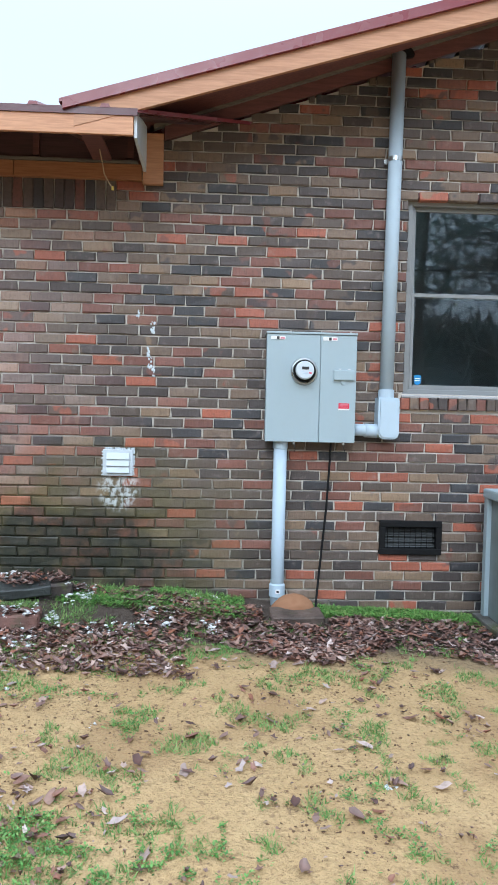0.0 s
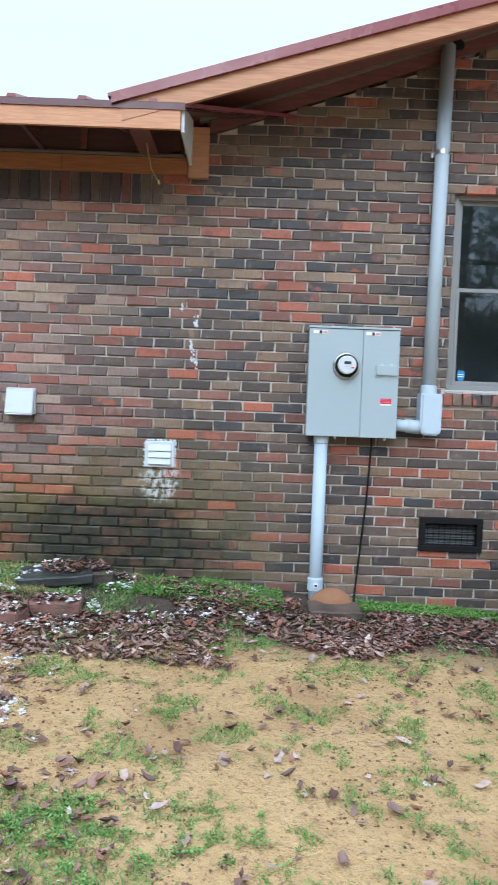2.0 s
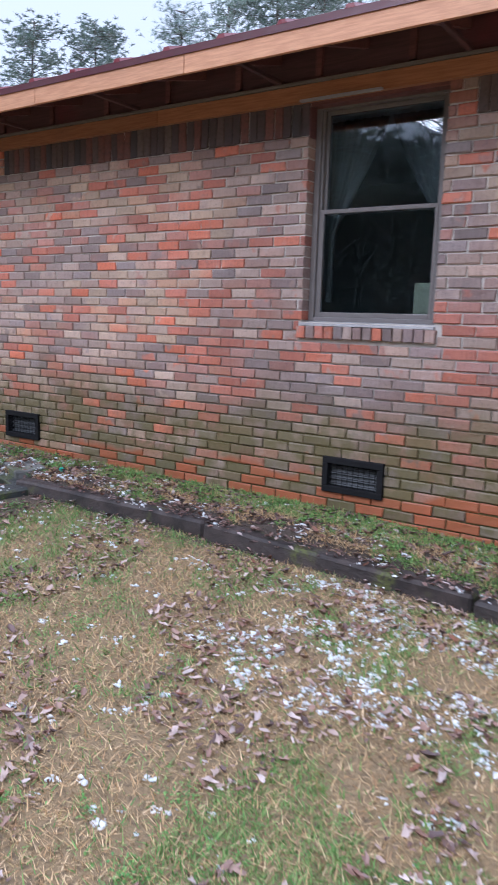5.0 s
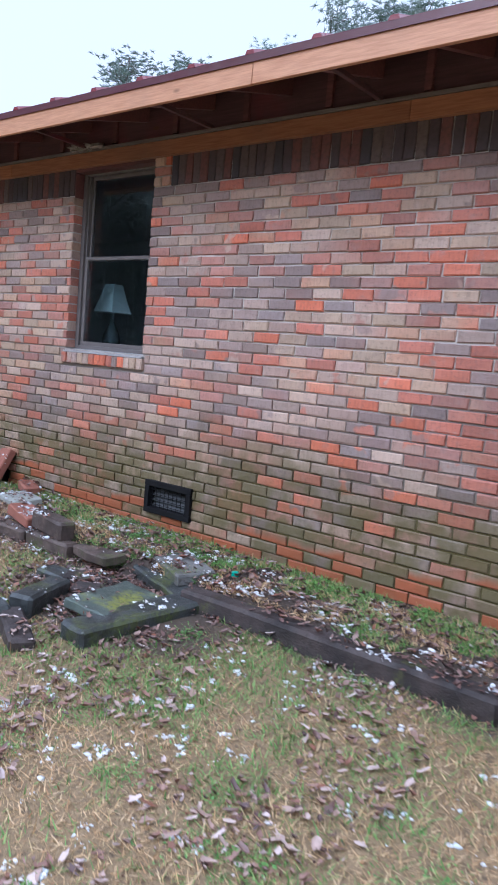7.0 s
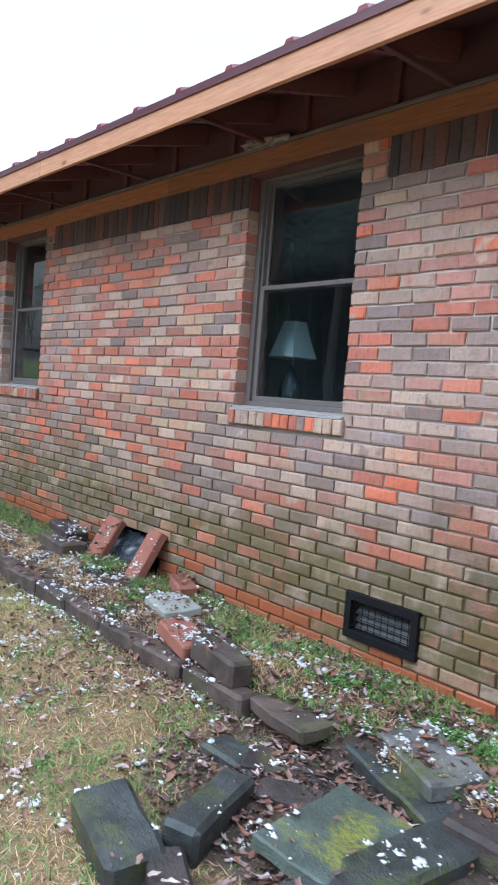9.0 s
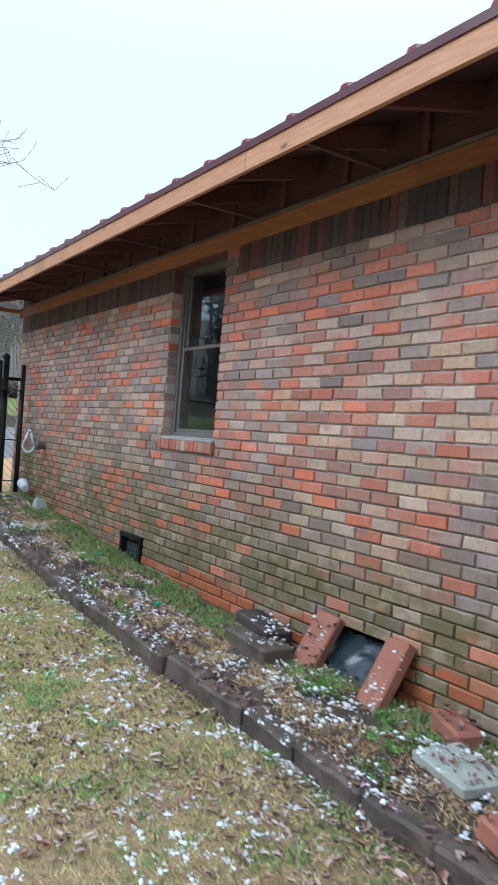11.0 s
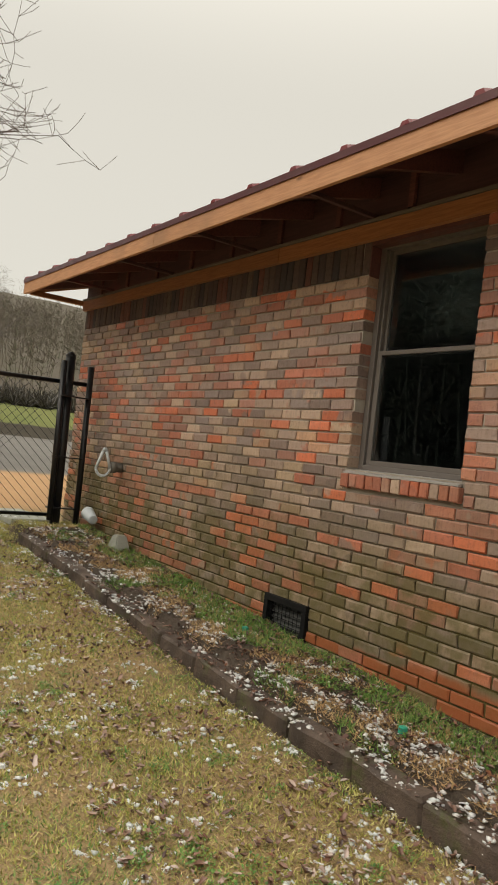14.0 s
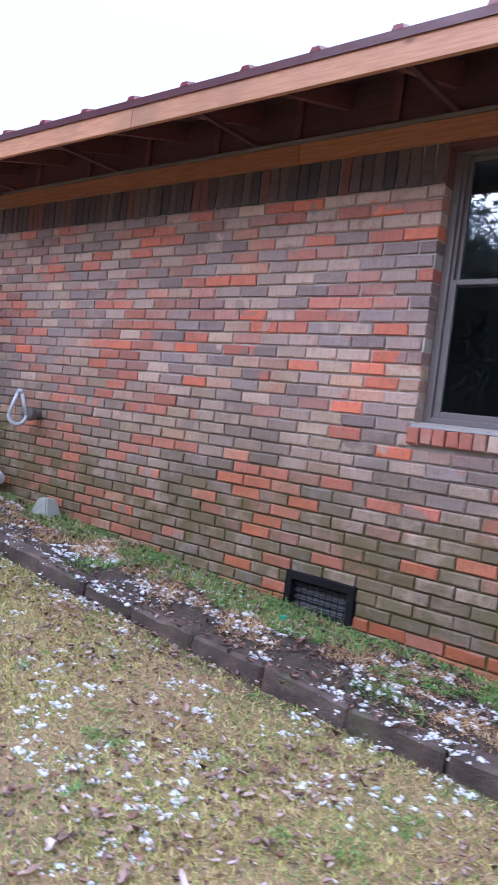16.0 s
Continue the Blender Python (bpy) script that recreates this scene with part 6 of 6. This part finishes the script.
def lay_weeds():
    def patch(n, x0, x1, y0, y1, cut, seed, coarse=2.1):
        x, y = scatter(n, x0, x1, y0, y1)
        k = 0.55 * field(x, y, coarse, seed) + 0.45 * field(x, y, coarse * 3.6, seed + 2) > cut
        return x[k], y[k]

    spots = [patch(260000, -6.8, -1.0, 1.6, 4.7, 0.70, 101), patch(260000, -14.4, -6.8, 2.2, 4.7, 0.635, 103), patch(60000, -1.6, 0.3, 1.9, 3.1, 0.56, 105, 4.0), patch(60000, -1.6, 1.6, 2.6, 4.6, 0.64, 107, 4.2)]
    # rosettes of bright clover in the straw
    cx, cy = scatter(80, -10.0, -1.4, 1.8, 4.6)
    many = GEN.integers(30, 170, len(cx))
    spots.append((np.repeat(cx, many) + GEN.normal(0, 0.05, many.sum()), np.repeat(cy, many) + GEN.normal(0, 0.045, many.sum())))
    leaflets("lawn_weeds", np.concatenate([p[0] for p in spots]), np.concatenate([p[1] for p in spots]), 0.011, 0.018, "bright green clover and broad-leaved weeds in the lawn")
    spots = [patch(70000, -14.4, -7.0, 5.0, 5.46, 0.60, 111, 3.4), patch(60000, -7.0, -1.2, 4.9, 5.46, 0.585, 113, 3.4), patch(30000, -1.2, 0.45, 5.0, 5.46, 0.47, 115, 3.4), patch(26000, 0.9, 2.0, 5.22, 5.46, 0.30, 117, 2.4)]
    leaflets("bed_leaflets", np.concatenate([p[0] for p in spots]), np.concatenate([p[1] for p in spots]), 0.012, 0.026, "low broad-leaved weeds growing in the bed")


lay_grass()
lay_weeds()


def drop_leaves():
    xs, ys = [], []
    for n, x0, x1, y0, y1, cut in ((3600, 0.0, 1.25, 4.35, 5.25, 0.25), (5600, 1.1, 3.2, 3.7, 5.3, 0.2), (4200, -1.4, 0.1, 4.15, 5.35, 0.40), (9000, -14.4, -1.2, 4.66, 5.45, 0.36), (11000, -14.4, -0.8, 1.6, 4.7, 0.46), (700, -1.6, 3.0, 1.9, 4.5, 0.42), (700, -1.7, -0.1, 1.9, 3.2, 0.3), (1700, -6.4, -5.0, 4.1, 4.95, 0.3), (9000, -6.0, -0.8, 1.6, 4.7, 0.5), (14000, -14.4, -6.5, 1.8, 4.7, 0.42)):
        x, y = scatter(n, x0, x1, y0, y1)
        k = field(x, y, 1.9, 41) > cut
        if x0 == 1.1:
            k &= (y > 4.75 - 0.45 * (x - 1.1)) & (y < 5.22)
        if x0 == 0.0:
            k &= (y > 4.35 + 0.9 * np.abs(x - 0.75) ** 1.6) & ~((x > 0.56) & (x < 0.98) & (y > 4.98)) & ~((x > 0.85) & (y > 5.2))
        xs.append(x[k])
        ys.append(y[k])
    scale = [np.ones(sum(len(a) for a in xs))]
    # loose groups of larger leaves on the bare sand
    cx, cy = scatter(230, -1.5, 3.0, 1.9, 4.5)
    many = GEN.integers(1, 7, len(cx))
    xs.append(np.repeat(cx, many) + GEN.normal(0, 0.07, many.sum()))
    ys.append(np.repeat(cy, many) + GEN.normal(0, 0.03, many.sum()))
    scale.append(GEN.uniform(0.5, 1.25, many.sum()))
    scale = np.concatenate(scale)
    x, y = np.concatenate(xs), np.concatenate(ys)
    heap = (x > -6.6) & (x < -4.9) & (y > 3.9) & (y < 4.98)
    z = np.where(heap & (GEN.random(len(x)) < 0.97), heights(x, y), rest(x, y))
    n = len(x)
    pts = 10
    ang = np.linspace(0, 2 * np.pi, pts, endpoint=False)
    size = 0.006 + 0.025 * GEN.random(n) ** 1.9
    size = np.minimum(size * scale, 0.046) * np.interp(x, [-8.0, -6.0, -1.5, -0.5], [0.55, 0.72, 0.78, 0.95])
    lobes = np.where(np.arange(pts)[None, :] % 2 == 0, 1.0, GEN.uniform(0.5, 0.9, n)[:, None]) * GEN.uniform(0.7, 1.3, (n, pts))
    turn = GEN.uniform(0, 2 * np.pi, n)
    lx = np.cos(ang)[None, :] * lobes * size[:, None] * 1.4
    ly = np.sin(ang)[None, :] * lobes * size[:, None] * 0.7
    curl = GEN.uniform(0.0, 1.0, n)[:, None] * (ly / size[:, None]) ** 2 * size[:, None] * 0.9 + GEN.normal(0, 0.06, (n, pts)) * size[:, None]
    tilt = GEN.normal(0, 0.35, n)[:, None]
    lz = curl + lx * tilt
    px = x[:, None] + lx * np.cos(turn)[:, None] - ly * np.sin(turn)[:, None]
    py = y[:, None] + lx * np.sin(turn)[:, None] + ly * np.cos(turn)[:, None]
    pz = z[:, None] + 0.006 + GEN.uniform(0, 0.022, n)[:, None] + np.maximum(lz, -0.004)
    ring = np.stack([px, py, pz], 2)
    mid = np.stack([x, y, z + 0.008 + GEN.uniform(0, 0.012, n)], 1)[:, None, :]
    v = np.concatenate([mid, ring], 1)
    k = np.arange(pts)
    tri = np.stack([np.zeros(pts, int), 1 + k, 1 + (k + 1) % pts], 1)
    pale = (y < 4.66) & ~heap & (GEN.random(n) < np.where(x < -1.0, 0.62, 0.2))
    for name, these, mat, label in (("fallen_leaves", ~pale, DEAD_LEAF, "curled brown and purplish fallen leaves"), ("bleached_leaves", pale, TAN_LEAF, "bleached pinkish tan leaves on the lawn")):
        base = (np.arange(these.sum()) * (pts + 1))[:, None]
        fast_mesh(name, v[these].reshape(-1, 3), (base[:, :, None] + tri[None]).reshape(-1, 3), mat, label, "leaves")


drop_leaves()


def lumps(name, x, y, lo, hi, flat, mat, label, category):
    z = rest(x, y)
    n = len(x)
    bm = bmesh.new()
    bmesh.ops.create_icosphere(bm, subdivisions=1, radius=1)
    unit = np.array([v.co[:] for v in bm.verts])
    tri = np.array([[v.index for v in f.verts] for f in bm.faces])
    bm.free()
    size = lo + (hi - lo) * GEN.random(n) ** 3.6
    jitter = GEN.uniform(0.3, 1.6, (n, len(unit), 1))
    shape = np.stack([GEN.uniform(0.8, 1.5, n), GEN.uniform(0.7, 1.2, n), flat * GEN.uniform(0.6, 1.3, n)], 1)[:, None, :]
    v = unit[None] * jitter * shape * size[:, None, None] + np.stack([x, y, z + size * flat * 0.5], 1)[:, None, :]
    t = tri[None] + (np.arange(n) * len(unit))[:, None, None]
    fast_mesh(name, v.reshape(-1, 3), t.reshape(-1, 3), mat, label, category)


def drop_snow():
    xs, ys = [], []
    for n, x0, x1, y0, y1, cut in ((20000, -14.5, -7.5, 1.8, 4.7, 0.50), (1500, -7.5, -6.0, 1.8, 4.7, 0.50), (900, -1.2, 0.35, 4.8, 5.42, 0.5), (4500, -6.0, -1.0, 1.8, 4.7, 0.52), (9000, -14.5, -6.5, 4.66, 5.42, 0.46), (4200, -6.5, 0.3, 4.66, 5.42, 0.50), (4200, -2.9, -0.7, 3.5, 4.6, 0.44), (160, -1.6, 1.2, 2.2, 4.6, 0.5), (2400, -16.4, -14.4, 3.2, 5.44, 0.40)):
        x, y = scatter(n, x0, x1, y0, y1)
        k = field(x, y, 3.1, 51) > cut
        xs.append(x[k])
        ys.append(y[k])
    x, y = np.concatenate(xs), np.concatenate(ys)
    keep = GEN.random(len(x)) < 0.42
    x, y = x[keep], y[keep]
    many = 1 + (14 * GEN.random(len(x)) ** 2.6).astype(int)
    x, y = np.repeat(x, many) + GEN.normal(0, 0.012, many.sum()), np.repeat(y, many) + GEN.normal(0, 0.010, many.sum())
    lumps("snow_remnants", x, np.minimum(y, 5.46), 0.0025, 0.0135, 0.6, SNOW, "white clumps of melting snow on the grass", "snow")
    x, y = scatter(30000, -1.6, 3.2, 1.9, 4.6)
    k = field(x, y, 2.0, 61) > GEN.uniform(0.35, 0.75, len(x))
    lumps("soil_crumbs", x[k], y[k], 0.001, 0.0068, 0.7, GRIT, "small crumbs of brown soil and grit", "soil")


drop_snow()


# ---- bricks of the long wall ----
def brick_shell(length, height, depth, rnd, bevel=0.0055):
    """A worn brick about its middle, its face at y = 0, its back open."""
    j = lambda s: rnd.uniform(-s, s)
    hx, hz = length / 2, height / 2
    out = rnd.uniform(-0.003, 0.003)
    v = [(sx * hx, depth, sz * hz) for sx, sz in ((-1, -1), (1, -1), (1, 1), (-1, 1))]
    v += [(sx * hx + j(0.0042), out + bevel + j(0.0015), sz * hz + j(0.0030)) for sx, sz in ((-1, -1), (1, -1), (1, 1), (-1, 1))]
    v += [(sx * (hx - bevel) + j(0.004), out + j(0.002), sz * (hz - bevel) + j(0.0028)) for sx, sz in ((-1, -1), (1, -1), (1, 1), (-1, 1))]
    f = [(a, (a + 1) % 4, 4 + (a + 1) % 4, 4 + a) for a in range(4)] + [(4 + a, 4 + (a + 1) % 4, 8 + (a + 1) % 4, 8 + a) for a in range(4)] + [(8, 9, 10, 11)]
    return v, f


def lay_bricks():
    rnd = random.Random(7)
    joint = 0.0095
    full, height = UNIT - joint, COURSE - joint
    shared = []
    for k in range(6):
        v, f = brick_shell(full, height, 0.1, rnd)
        mesh = bpy.data.meshes.new("brick")
        mesh.from_pydata(v, [], f)
        mesh.materials.append(BRICK_SINGLE)
        shared.append(mesh)
    run_verts, run_faces, singles = [], [], 0
    dark = ([], [])

    def add(x, z, length, tall, depth=0.1, y=FACE, to=None):
        v, f = brick_shell(length, tall, depth, rnd)
        verts, faces = to or (run_verts, run_faces)
        n = len(verts)
        verts.extend((p[0] + x, p[1] + y, p[2] + z) for p in v)
        faces.extend(tuple(n + i for i in q) for q in f)

    top_course = 60
    for k in range(top_course):
        z0 = FOOT + k * COURSE
        z1 = z0 + COURSE
        mid = (z0 + z1) / 2
        start = WEST
        end = EAST
        if z1 > HEAD + 0.18:
            start = -0.25 + max(0.0, (z1 - RAKE0 - 0.03) / RAKE_S)
            end = 9.0 - max(0.0, (z1 - RAKE0) / RAKE_S)
        spans = [(start, end)]
        for a, b, c, d in OPEN + [(x0 - 0.03, x1 + 0.03, 1.66, 1.742) for x0, x1, _, _ in WINDOWS]:
            if c < mid < d:
                spans = [s for p, q in spans for s in ((p, min(q, a)), (max(p, b), q)) if s[1] - s[0] > 0.01]
        soldier = HEAD - 3 * COURSE - 0.001 < z0 < HEAD - 0.01
        if soldier:
            spans = [(x1, x1 + 0.16) for _, x1, _, _ in WINDOWS[1:]] + [(p, q) for p, q in ((-0.44, WINDOWS[0][0]), (WINDOWS[0][1], EAST)) if mid < WINDOWS[0][3]] + [(-0.44, EAST)] * (mid >= WINDOWS[0][3])
        shift = (k % 2) * UNIT / 2 + (0.015 * math.sin(k * 2.1))
        for p, q in spans:
            i = math.floor((p - WEST - shift) / UNIT)
            while True:
                a, b = WEST + shift + i * UNIT + joint / 2, WEST + shift + (i + 1) * UNIT - joint / 2
                i += 1
                if a >= q:
                    break
                a, b = max(a, p), min(b, q)
                if b - a < 0.025:
                    continue
                if abs(b - a - full) < 1e-6 and -7.75 < a < -5.0 and 0.42 < mid < 1.72 and singles < 300:
                    o = new("brick", shared[rnd.randrange(6)])
                    o.location = ((a + b) / 2, FACE, mid)
                    o.parent = WALL
                    singles += 1
                else:
                    add((a + b) / 2, mid, b - a, height)
    # upright soldier course under the frieze
    ends = [WEST] + [e for x0, x1, _, _ in sorted(WINDOWS[1:]) for e in (x0, x1 + 0.164)] + [-0.444]
    for p, q in zip(ends[::2], ends[1::2]):
        n = round((q - p) / COURSE)
        w = (q - p) / n
        for i in range(n):
            add(p + (i + 0.5) * w, HEAD - 1.5 * COURSE, w - 0.0045, 3 * COURSE - 0.006, to=dark)
    # rowlock sills
    for x0, x1, _, _ in WINDOWS:
        n = round((x1 - x0 + 0.05) / COURSE)
        w = (x1 - x0 + 0.05) / n
        for i in range(n):
            add(x0 - 0.025 + (i + 0.5) * w, 1.700, w - joint * 0.8, 0.078, 0.12, FACE - 0.024)
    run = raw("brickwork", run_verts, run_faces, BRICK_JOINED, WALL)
    tagged(run, kind="stuff")
    tagged(raw("soldier_course", *dark, BRICK_DARK, WALL), kind="stuff")


lay_bricks()
